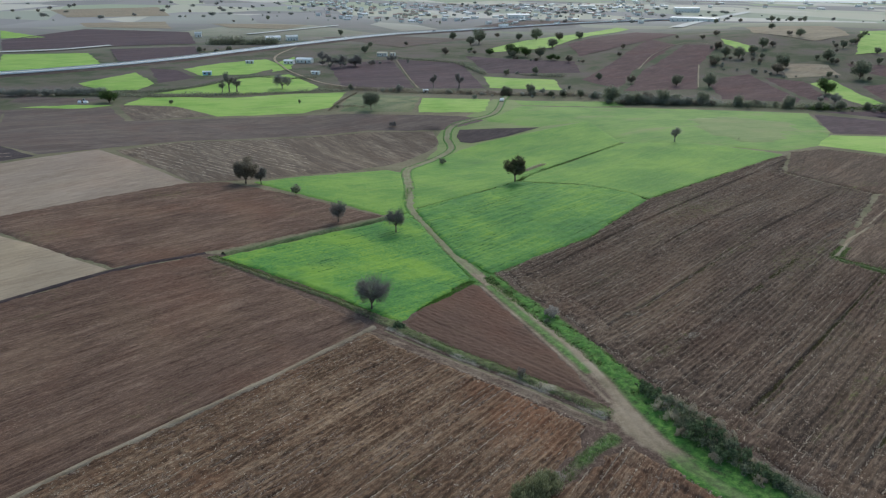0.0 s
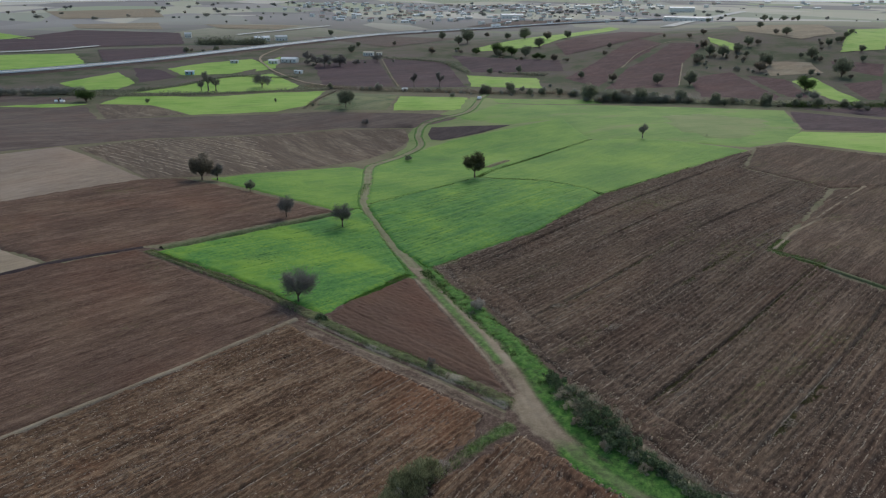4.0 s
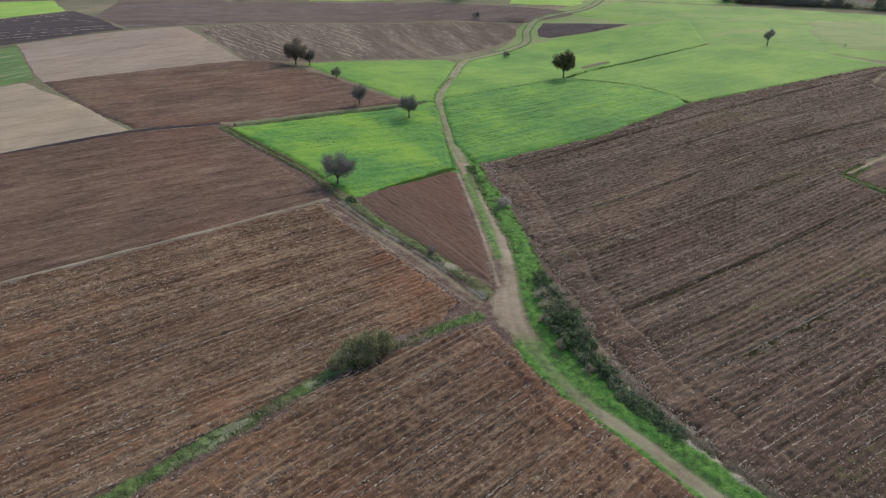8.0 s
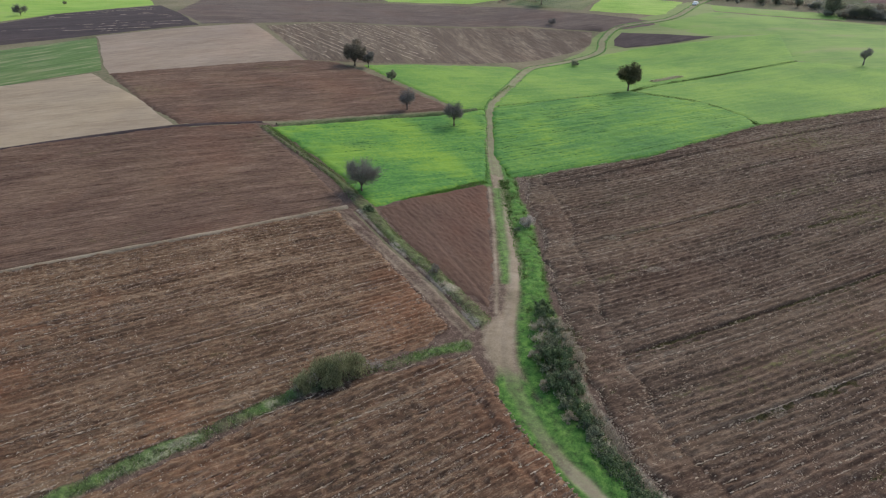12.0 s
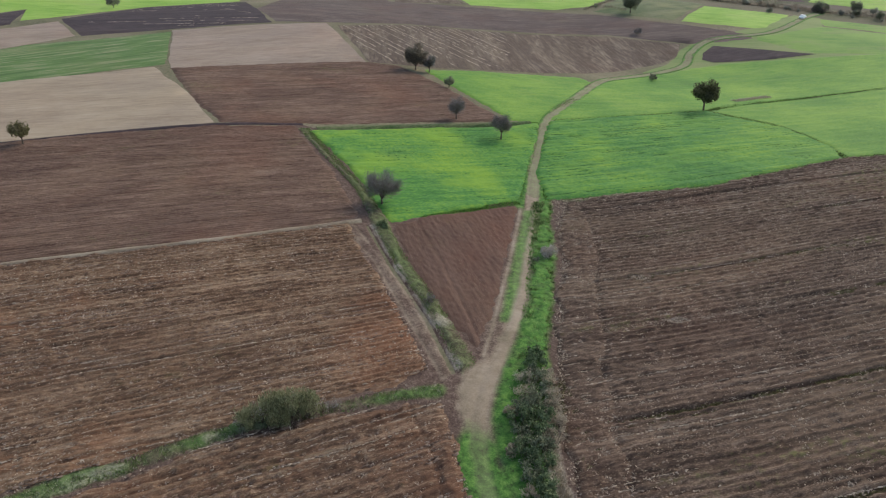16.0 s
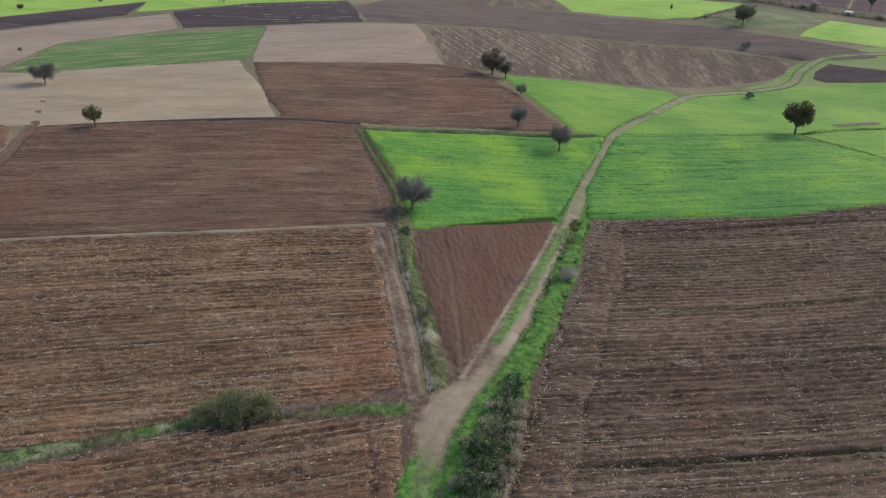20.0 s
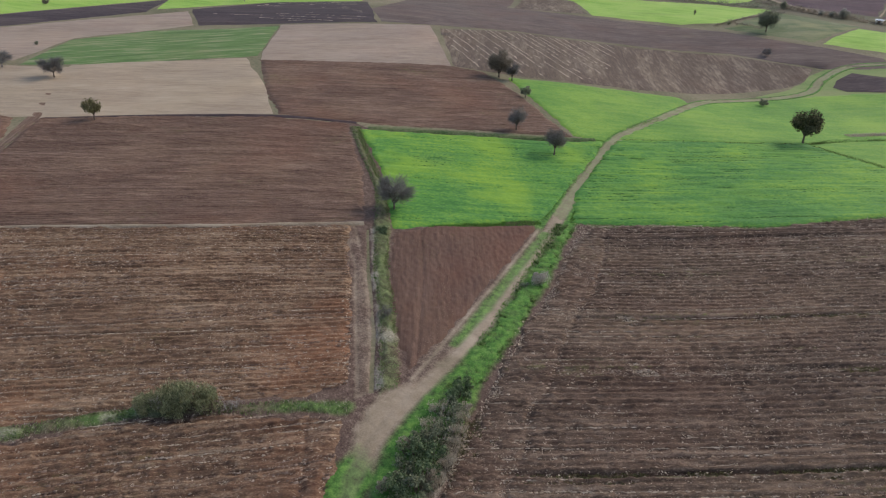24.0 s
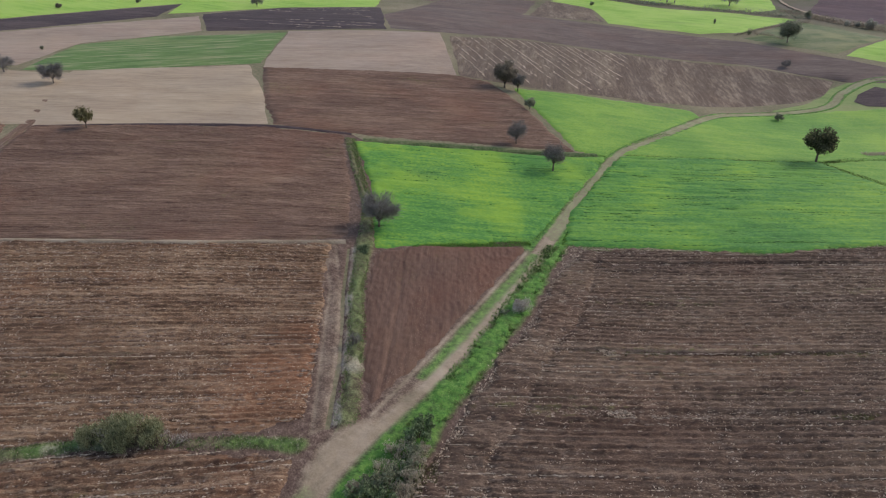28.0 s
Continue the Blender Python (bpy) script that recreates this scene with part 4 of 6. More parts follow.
# ---- track, verges and lanes ----
TRACK = [(24, 262), (19.2, 234.7), (12.4, 192), (-4.6, 171), (-7.6, 153), (-6.0, 136), (-11.4, 119), (-17, 105), (-19.4, 94.5), (-16.8, 68), (-15.0, 48), (-9.7, 30), (-5.8, 19.5), (0.7, 3.2), (2.7, -1.2), (6.3, -10.6), (9.9, -20), (13.2, -28.5), (15.2, -35), (16.8, -42.6), (18.2, -47.6), (21.2, -53.4),
         (25.9, -59.2), (29.8, -62.3), (32.6, -64.4), (37.7, -68.7), (50, -78), (66, -91)]
VERGE_LINE = [(2.4, 3.6), (4.9, -3.2), (8.5, -11), (14.2, -24.6), (17.4, -33), (19.8, -40.4), (22.2, -46.0), (25.0, -51.0), (28.6, -56.0), (32.6, -60.8), (36.6, -64.4), (42, -69), (54, -78)]
WEST_LINE = [(-49, 4.6), (-37.8, -2.4), (-24.0, -10.8), (-13.4, -19.8), (-5.2, -27.2), (1.6, -32.4), (7.2, -36.9), (11.2, -40.4), (14.2, -43.2)]
HEDGE_LINE = [(13.8, -47.9), (10.4, -51.0), (7.6, -54.6), (5.4, -57.0), (1.2, -61.9), (-2.5, -68.6), (-5, -73), (-10.6, -82), (-20.8, -100)]
VERGE_PLOT = [(1.6, 4.8), (2.8, 2.6), (6.9, -10.3), (11.0, -20), (13.9, -27.0), (15.0, -32.6), (17.7, -42.3), (19.5, -47.8), (22.3, -52.6), (26.4, -58.4), (30.2, -61.6), (34.2, -64.6), (42, -71), (52.6, -78.6), (54, -77), (43, -68.0), (39.4, -65.0), (36.9, -63.0), (34.3, -60.6), (31.7, -57.2), (29.7, -54.8), (26.2, -49.6),
              (24.6, -45.4), (21.8, -39.2), (19.2, -33.3), (16.5, -25.8), (12.3, -15), (9.2, -8.4), (5.6, -0.6), (3.4, 4.8)]
FORK_PLOT = [(15.0, -40.6), (17.2, -42.2), (19.0, -48.0), (19.8, -50.6), (18.8, -51.6), (16.9, -49.4), (15.2, -47.2), (14.8, -45.0)]
BANK_PLOT = [(-49.4, 5.6), (-39.2, -1.4), (-25.0, -9.2), (-13.2, -17.6), (-5.1, -26.0), (2.2, -31.5), (7.2, -35.8), (12.3, -39.2), (14.5, -41.9), (14.4, -44.6), (6.6, -37.7), (0.5, -32.9), (-5.5, -28.3), (-14.2, -21.1), (-23.6, -12.2), (-38.4, -3.4), (-50, 3.4)]


def depth_in(poly, x, y):
    """How far inside an outline each point lies, below zero outside it."""
    d = gap(poly, x, y, True)
    return np.where(within(poly, x, y), d, -d)


def near_line(pts, y0):
    return [(p.x, p.y) for p in curve_through(pts, 2.0) if p.y < y0]


STEP = 0.2
gx, gy = np.arange(-54, 64, STEP), np.arange(-104, 6.6, STEP)
X, Y = np.meshgrid(gx, gy, indexing="ij")
track_near = near_line(TRACK, 9)
stray = (grain(X * 0.9, Y * 0.9, 21) - 0.5) * 0.7 + (grain(X * 0.3, Y * 0.3, 22) - 0.5) * 0.9
d_track = gap(track_near, X, Y)
d_verge = depth_in(VERGE_PLOT, X, Y) + stray * 0.8
d_fork = depth_in(FORK_PLOT, X, Y) + stray
d_bank = depth_in(BANK_PLOT, X, Y) + stray * 0.5
d_hedge = 0.85 - gap(near_line(HEDGE_LINE, 9), X, Y) + stray * 0.9
d_mid = 0.72 - gap([(2.0, -1.0), (4.9, -9), (7.7, -16.6), (11.9, -28.2), (13.4, -32.8)], X, Y) + stray * 0.35
d_line = 0.22 - gap([(0.0, 0.6), (4.3, -10.7), (7.95, -20.6), (11.1, -29.6), (13.0, -35.0), (14.8, -40.6)], X, Y)
south = soft(-Y + stray * 2, 47, 55)
d_side = (2.2 - d_track + stray * 0.9) * south - (1 - south)
rut = np.abs(d_track - 0.62)
clumps = grain(X * 1.4, Y * 1.4, 23)
patches = grain(X * 0.16, Y * 0.16, 24)
TAN_AT = np.maximum.reduce([soft(1.2 - d_track + stray * 0.6, -0.5, 0.8), soft(d_fork, -0.9, 0.7), soft(d_line, -0.4, 0.35) * 0.85, soft(3.4 - d_track, 0, 0.4) * soft(1.9 - gap([(2.0, -1.0), (4.9, -9), (7.7, -16.6), (11.9, -28.2), (14.4, -37)], X, Y), 0, 0.6) * 0.30])
overgrown = soft(-Y + stray * 2, 46, 55) * soft(Y, -62, -56)
TAN_AT = TAN_AT * (1 - 0.3 * south * soft(patches, 0.35, 0.6)) * (1 - 0.4 * overgrown)
bare = soft(0.95 - d_track + stray * 0.3, -0.1, 0.5)
GRASS_AT = np.maximum.reduce([soft(d_verge, -0.6, 0.6) * (0.7 + 0.3 * clumps), soft(d_mid, -0.5, 0.5) * 0.72, soft(d_bank, -0.3, 0.7) * (0.18 + 0.30 * patches), soft(d_hedge, -0.5, 0.7) * (0.18 + 0.42 * soft(patches, 0.25, 0.5)), soft(d_side, -0.6, 0.8) * 0.85 * (1 - (0.75 - 0.5 * overgrown) * bare), soft(3.4 - d_track + stray, 0, 0.8) * soft(Y + stray, -2.0, 1.0) * 0.9 * (1 - soft(1.4 - d_track, 0, 0.5))])
east_dry = gap([(24.1, -43.9), (26.1, -49.4), (29.6, -54.6), (31.6, -57.0), (34.2, -60.5), (36.8, -62.9), (39.2, -64.8), (44, -68.6), (54, -77)], X, Y)
bank_dry = gap([(-14.2, -21.0), (-5.5, -28.2), (0.5, -32.8), (6.6, -37.6), (13.4, -43.8)], X, Y)
DRY_AT = np.maximum.reduce([soft(0.8 - east_dry + stray * 0.7, -0.3, 0.5) * 0.95, soft(0.35 - bank_dry + stray * 0.4, -0.3, 0.4) * soft(grain(X * 0.35, Y * 0.35, 25), 0.25, 0.6) * 0.75, soft(d_hedge, -0.2, 0.6) * soft(grain(X * 0.45, Y * 0.45, 26), 0.55, 0.8) * 0.45,
                            soft(d_bank, 0, 0.5) * soft(-np.hypot(X - 7.6, Y + 37.2), -2.2, -0.4) * 0.6])
lip = gap([(x - 0.35, y - 0.45) for x, y in ((-14.2, -21.1), (-5.5, -28.3), (0.5, -32.9), (6.6, -37.7), (13.8, -44.2))], X, Y)
headland = depth_in([(-16.4, -21.8), (-5.9, -28.7), (0.2, -33.3), (6.2, -38.1), (13.8, -44.6), (13.4, -47.2), (11.2, -45.2), (5.2, -40.4), (-1.5, -35.0), (-8, -29.8), (-18, -24)], X, Y)
ruts = np.exp(-(np.abs(np.abs(headland - 1.0) - 0.55) / 0.2) ** 2) * (headland > 0)
TAN_AT = np.maximum(TAN_AT, soft(headland, -0.3, 0.5) * (0.22 + 0.3 * ruts + 0.25 * stray))
z = height(X, Y) + 0.045 + clumps * 0.05 + grain(X * 3.1, Y * 3.1, 27) * 0.05
z = z + soft(d_verge, 0, 0.9) * (0.05 + 0.22 * grain(X * 1.1, Y * 1.1, 28)) + soft(d_bank, 0, 0.8) * (0.18 + 0.16 * clumps) + soft(d_hedge, 0, 0.7) * 0.14 * clumps
z = z - np.exp(-(rut / 0.22) ** 2) * 0.05 - np.exp(-(lip / 0.22) ** 2) * 0.28 * (0.4 + 0.6 * patches) - ruts * 0.07 + soft(d_side, 0.2, 0.8) * (1 - bare) * 0.05
everywhere = np.minimum.reduce([d_track, gap(WEST_LINE, X, Y), gap(near_line(HEDGE_LINE, 9), X, Y) + 2.0, gap(EAST_EDGE, X, Y) + 1.0])
number = np.arange(X.size).reshape(X.shape)
quads = np.stack([number[:-1, :-1], number[1:, :-1], number[1:, 1:], number[:-1, 1:]], -1).reshape(-1, 4)
one = quads[:, 0]
keep = everywhere.ravel()[one] < 7.0
kinds = np.where(d_bank.ravel()[one] > 0, 1, np.where(d_verge.ravel()[one] > 0, 2, np.where(d_hedge.ravel()[one] > 0, 3, np.where((d_track.ravel()[one] < 1.9) | (d_fork.ravel()[one] > -0.4), 0, np.where(headland.ravel()[one] > -0.3, 4, 5)))))
flat_at = np.stack([X, Y, z], -1).reshape(-1, 3)


def attributed(name, verts, faces, tan, grass, dry):
    me = arrays(name, verts, faces, LANE)
    for what, values in (("tan", tan), ("grass", grass), ("dry", dry)):
        me.attributes.new(what, "FLOAT", "POINT").data.foreach_set("value", np.ascontiguousarray(values, np.float32))
    return new(name, me)


for which, name, label, category in ((0, "dirt_track", "winding pale dirt track with grass between its ruts", "track"), (1, "grass_bank", "dull grassy bank with a crumbling earth lip", "bank"), (2, "grass_verge", "lush green grass verge along the ditch", "verge"),
                                     (3, "grass_strip", "patchy grass strip between two ploughed fields", "verge"), (4, "headland", "bare headland with tractor ruts beside ploughed rows", "headland"), (5, "field_margin", "weedy brown margin of a ploughed field", "margin")):
    q = quads[keep & (kinds == which)]
    ids, inverse = np.unique(q, return_inverse=True)
    tagged(attributed(name, flat_at[ids], inverse.reshape(-1, 4), TAN_AT.ravel()[ids], GRASS_AT.ravel()[ids], DRY_AT.ravel()[ids]), label, category, kind="structure")


def green_lane(name, pts, half, step, label):
    """A dirt track through green fields, its sides overgrown."""
    line = np.array([(p.x, p.y) for p in curve_through(pts, step)])
    d = np.gradient(line, axis=0)
    d /= np.linalg.norm(d, axis=1)[:, None]
    o = np.linspace(-half, half, 21)
    x, y = line[:, :1] + d[:, 1:] * o, line[:, 1:] - d[:, :1] * o
    a = np.abs(np.broadcast_to(o, x.shape))
    w = (grain(x * 0.9, y * 0.9, 31) - 0.5) * 0.6 + (grain(x * 0.3, y * 0.3, 32) - 0.5) * 0.6
    tan = soft(1.35 - a + w, -0.3, 0.5)
    grass = np.maximum(0.34 + 0.66 * soft(a + w, 0.9, 1.5), soft(0.25 - a + w * 0.5, -0.1, 0.3) * 0.6 * soft(grain(x * 0.08, y * 0.08, 33), 0.4, 0.6))
    zz = height(x, y) + 0.10 + grain(x * 2.5, y * 2.5, 34) * 0.06 - np.exp(-((a - 0.65) / 0.22) ** 2) * 0.05 + soft(a, 1.2, 1.7) * 0.10 - soft(a, half - 0.3, half) * 0.5 - 0.2 * soft(-y, -6.2, -3.4)
    n = np.arange(x.size).reshape(x.shape)
    f = np.stack([n[:-1, :-1], n[:-1, 1:], n[1:, 1:], n[1:, :-1]], -1).reshape(-1, 4)
    tagged(attributed(name, np.stack([x, y, zz], -1).reshape(-1, 3), f, tan.ravel(), grass.ravel(), 0 * a.ravel()), label, "track", kind="structure")


green_lane("dirt_track", TRACK[:14], 1.9, 0.5, "pale dirt track winding between green fields")
tagged(ribbon("grass_strip", [(-16.2, -20.8), (-28, -38.8), (-46, -61.8), (-72, -95)], (-0.3, 0, 0.3), (0.30, 0.40, 0.30), DRY, 0.8, 0.25, 0.08), "thin dry grass line between ploughed fields", "verge", kind="structure")
tagged(ribbon("grass_strip", [(111.6, 59), (90, 35), (82.9, 26.2), (73.4, 15.4), (65.4, 5.2)], (-0.45, 0, 0.45), (0.12, 0.26, 0.12), DRY, 0.8, 0.45, 0.1), "pale dry grass line beside a ploughed plot", "verge", kind="structure")
tagged(ribbon("grass_strip", [(64.4, 4.5), (66.6, 1.4), (69.4, -2.2), (72.4, -7.2), (92, -34)], (-0.35, 0, 0.35), (0.12, 0.24, 0.12), BANK, 0.8, 0.4, 0.1), "dull grass line round a ploughed plot", "verge", kind="structure")
xs, ys = along([(69.5, 10.6), (65.4, 5.4), (64.6, 3.6), (67.4, 0.4), (70, -3)], 1300, -1.4, 1.0, 265)
tagged(tufts("grass_tufts", xs, ys, 0.06, 0.2, 0.14, DULL_BLADE, 3, 0.7, 266, 0.2), "green grass tufts at the corner of a plot", "grass")
# this bank's dark grass colour also stands for the shade along it
tagged(ribbon("grass_bank", [(-47.6, 6.6), (-31.4, 25.0), (-23.2, 33.6), (-16.8, 41)], (-0.9, -0.2, 0.5, 0.9), (0.05, 0.5, 0.35, -0.1), BANK, 0.8, 0.3, 0.05), "grassy bank at the meadow's edge, coloured dark for its shade", "bank", kind="structure")
tagged(ribbon("field_edge", [(-84.8, -40.6), (-73.4, -21), (-62.4, -4.4), (-51, 6.4)], (-0.45, 0, 0.45), (0.0, 0.3, 0.0), SOIL_DARK, 0.8, 0.3, 0.05), "dark crumbling lip of soil at the field's edge", "bank", kind="structure")
for k, line in enumerate(([(-145, 560), (-138.3, 545), (-141.6, 426.3), (-120.7, 359.3), (-100.3, 319.8), (-80.3, 289.6), (-50.9, 267.3)], [(113.9, 347.8), (138.3, 401.1), (170.1, 437.8), (185.5, 421.6)], [(-50, 418), (-25.6, 278)], [(154, 352), (131, 280)])):
    tagged(ribbon("farm_lane", line, (-0.8, 0, 0.8) if k == 0 else (-0.4, 0, 0.4), (0, 0.05, 0), DRY if k else TAN, 4, 0.3, 0.36, False), "pale unpaved farm lane", "lane", kind="structure")

HIGHWAY = [(-420, 190), (-330, 254), (-273.2, 299.9), (-249.9, 321.7), (-227.3, 349.4), (-203.2, 386.2), (-179.3, 434.4), (-145.4, 500.7), (-111.5, 565.5), (-64.3, 651.7), (-3.4, 729.1), (67.0, 790), (160, 850), (330, 930)]
road = tagged(new("highway"), "grey asphalt dual carriageway on a low embankment", "road", kind="structure")
for name, offs, hs, material in (("embankment", (-10, -6.2, 6.2, 10), (-1.2, 1.1, 1.1, -1.2), SOIL_FAR), ("carriageway", (-5.8, -0.4), (1.25, 1.25), ASPHALT), ("carriageway", (0.4, 5.8), (1.25, 1.25), ASPHALT), ("median", (-0.4, -0.2, 0.2, 0.4), (1.25, 1.5, 1.5, 1.25), CONCRETE),
                                 ("road_line", (-3.1, -2.95), (1.27, 1.27), LINE), ("road_line", (2.95, 3.1), (1.27, 1.27), LINE), ("guard_rail", (-6.1, -6.1, -6.0), (1.25, 1.85, 1.85), STEEL), ("guard_rail", (6.1, 6.1, 6.0), (1.25, 1.85, 1.85), STEEL)):
    ribbon(name, HIGHWAY, offs, hs, material, 6, 0, 0.2, False).parent = road
for line, wide in (([(-420, 398), (-356.2, 430.7), (-321.6, 452), (-299.1, 488.2)], 4), ([(-219.1, 615.2), (-179.3, 702.3), (-151.1, 767.2)], 4), ([(239.4, 693.8), (377.1, 964.4), (519.1, 1199.5)], 8)):
    tagged(ribbon("far_road", line, (-wide, 0, wide), (0.3, 0.5, 0.3), CONCRETE, 8, 0, 0.5, False), "pale concrete road across the plain", "road", kind="structure")

# far hills against the sky: glowing sheets, paler outward, with the haze in their colour
def skyline(material, far, base, swing, slope, seed, label):
    ridge, cols = Shape(), 120
    for k in range(cols + 1):
        a = radians(-60 + 120 * k / cols)
        n = base + swing * float(grain(np.float64(k * 0.09), np.float64(0.5), seed)) + swing * 0.25 * float(grain(np.float64(k * 0.4), np.float64(2.5), seed + 1))
        ridge.v += [(math.sin(a) * far, math.cos(a) * far, -30), (math.sin(a) * far, math.cos(a) * far, n + slope * k / cols)]
    ridge.f = [(2 * k, 2 * k + 2, 2 * k + 3, 2 * k + 1) for k in range(cols)]
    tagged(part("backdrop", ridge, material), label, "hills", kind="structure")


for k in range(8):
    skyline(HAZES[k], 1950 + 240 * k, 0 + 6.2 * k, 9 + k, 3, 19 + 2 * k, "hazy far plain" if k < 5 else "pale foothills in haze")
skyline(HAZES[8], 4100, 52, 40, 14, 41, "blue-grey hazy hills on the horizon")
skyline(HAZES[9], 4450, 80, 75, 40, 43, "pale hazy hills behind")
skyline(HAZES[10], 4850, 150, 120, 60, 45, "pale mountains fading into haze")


# ---- plants ----
def branches(rng, tall, wide, fork, limbs, forks):
    """Trunk and limbs of a small tree with a rounded, lumpy crown: the trunk, each limb, and the tips."""
    trunk, boughs, tips = Shape(), [], []
    top = Vector((rng.uniform(-0.1, 0.1), rng.uniform(-0.1, 0.1), tall * fork))
    r = tall * 0.028
    trunk.tube([(0, 0, -0.3), (0.02, 0, 0.05), top * 0.5, top], [r * 1.5, r * 1.25, r, r * 0.85], 7)
    low = fork * 0.8
    mid_z, half = tall * (1 + low) / 2, tall * (1 - low) / 2
    for k in range(limbs + 1):
        limb = Shape()
        a = math.tau * (k + rng.uniform(-0.25, 0.25)) / limbs
        lift = rng.uniform(-0.35, 0.75) if k < limbs else 0.95
        out = wide * 0.5 * math.sqrt(max(0.05, 1 - lift * lift)) * rng.uniform(0.45, 0.74)
        end = Vector((math.cos(a) * out, math.sin(a) * out, mid_z + half * lift * rng.uniform(0.65, 0.85)))
        mid = top.lerp(end, 0.5) + Vector((0, 0, tall * 0.04))
        limb.tube([top, mid, end], [r * 0.6, r * 0.4, r * 0.15], 5)
        tips += [end, mid.lerp(end, 0.5)]
        for _ in range(forks):
            b, side = rng.uniform(0.3, 0.9), a + rng.uniform(-1.3, 1.3)
            at = top.lerp(mid, b * 2) if b < 0.5 else mid.lerp(end, b * 2 - 1)
            reach = wide * rng.uniform(0.08, 0.17)
            tip = at + Vector((math.cos(side) * reach, math.sin(side) * reach, reach * rng.uniform(-0.2, 1.1)))
            limb.tube([at, at.lerp(tip, 0.5) + Vector((0, 0, -0.04)), tip], [r * 0.3, r * 0.2, r * 0.08], 4)
            tips.append(tip)
        boughs.append(limb)
    return trunk, boughs, tips


def leaf_cloud(rng, tips, count, spread, size, low, flat=0.8):
    """Many small leaf faces in clumps round the tips of the limbs."""
    s = Shape()
    for _ in range(count):
        t = tips[rng.randrange(len(tips))]
        way = Vector((rng.gauss(0, 1), rng.gauss(0, 1), rng.gauss(0, flat))).normalized()
        p = t + way * spread * 1.7 * rng.random() ** 0.33
        if p.z < low:
            continue
        d = (way + Vector((rng.gauss(0, 0.5), rng.gauss(0, 0.5), rng.gauss(0.15, 0.4)))).normalized()
        a = d.orthogonal().normalized()
        a.rotate(Matrix.Rotation(rng.uniform(0, math.tau), 3, d))
        c = d.cross(a) * size * rng.uniform(0.4, 0.9)
        a = a * size * rng.uniform(0.5, 1.2)
        s.add([p - a, p + c * 0.8, p + a, p - c], [(0, 1, 2, 3)])
    return s


def twig_cloud(rng, tips, count, reach, thick, centre):
    """Bare twigs as fine slivers that leave the limbs outwards."""
    s = Shape()
    for _ in range(count):
        t = tips[rng.randrange(len(tips))]
        p = t + Vector((rng.gauss(0, reach * 0.45), rng.gauss(0, reach * 0.45), rng.gauss(0, reach * 0.4)))
        d = ((p - centre).normalized() + Vector((rng.gauss(0, 0.5), rng.gauss(0, 0.5), rng.gauss(0.3, 0.4)))).normalized()
        side = d.orthogonal().normalized()
        side.rotate(Matrix.Rotation(rng.uniform(0, math.tau), 3, d))
        e = p + d * reach * rng.uniform(0.4, 1.0)
        w = side * thick * rng.uniform(0.6, 1.4)
        s.add([p - w, p + w, e], [(0, 1, 2)])
    return s


def make_tree(name, label, tall, wide, leaf, bark, seed, fork=0.25, leaves=1400, size=0.16, bare=False, spread=0.085, limbs=7, forks=4, low=0.12, far=False):
    rng = random.Random(seed)
    root = tagged(new(name), label, "tree" if tall > 3 else "bush")
    trunk, boughs, tips = branches(rng, tall, wide, fork, limbs, forks)
    if far:
        for limb in boughs:
            trunk.add(limb.v, limb.f)
        boughs = []
    part("trunk", trunk, bark, root, smooth=True)
    for limb in boughs:
        part("branch", limb, bark, root, smooth=True)
    if bare:
        crown = twig_cloud(rng, tips, leaves, wide * 0.15, size, Vector((0, 0, tall * 0.45)))
    else:
        crown = leaf_cloud(rng, tips, leaves, wide * spread, size, tall * low)
    part("crown", crown, leaf, root)
    return root


def plant(ob, x, y, scale=1.0, turn=0.0, sink=0.0):
    ob.matrix_basis = pose(x, y, zat(x, y) - sink, 0, 0, turn) @ Matrix.Diagonal((scale, scale, scale, 1))
    return ob


plant(make_tree("bare_tree", "bare grey twiggy tree at the meadow's corner", 5.6, 6.2, TWIGS, BARK, 11, 0.20, 6000, 0.024, True, limbs=10, forks=7), -17.4, -13.8)
plant(make_tree("bare_tree", "small round bare tree standing in green meadow", 5.3, 4.8, TWIGS, BARK, 12, 0.3, 4600, 0.024, True, limbs=9, forks=7), -17.0, 27.2)
plant(make_tree("bare_tree", "small grey bare tree on a field bank", 5.0, 4.4, TWIGS, BARK, 13, 0.25, 4200, 0.024, True, limbs=9, forks=6), -30.2, 31.9)
plant(make_tree("autumn_tree", "lone rust-brown leafy tree in green crop", 8.1, 7.2, LEAF_RUST, BARK, 14, 0.24, 3600, 0.26, spread=0.085, limbs=10, forks=6), 12.6, 75.8)
plant(make_tree("brown_tree", "dense dark brown tree at a field corner", 7.4, 6.4, LEAF_BROWN, BARK, 15, 0.12, 6500, 0.21, spread=0.10, limbs=10, forks=6, low=0.05), -59.2, 60.6)
plant(make_tree("bare_tree", "small grey twiggy tree beside a brown tree", 4.8, 3.8, TWIGS, BARK, 16, 0.2, 5000, 0.026, True, limbs=8, forks=5), -55.4, 61.4)
plant(make_tree("bush", "small dark round bush on a field edge", 2.8, 3.0, LEAF_DARK, BARK, 17, 0.15, 900, 0.17), -44.4, 53.0)
plant(make_tree("bush", "dark low bush beside the dirt track", 2.2, 3.0, LEAF_DARK, BARK, 18, 0.1, 800, 0.16), -8.6, 109.6)
plant(make_tree("olive_tree", "small olive-green tree on the tan field's edge", 4.7, 4.2, LEAF_OLIVE, BARK, 19, 0.25, 1500, 0.17), -78.6, -33.6)
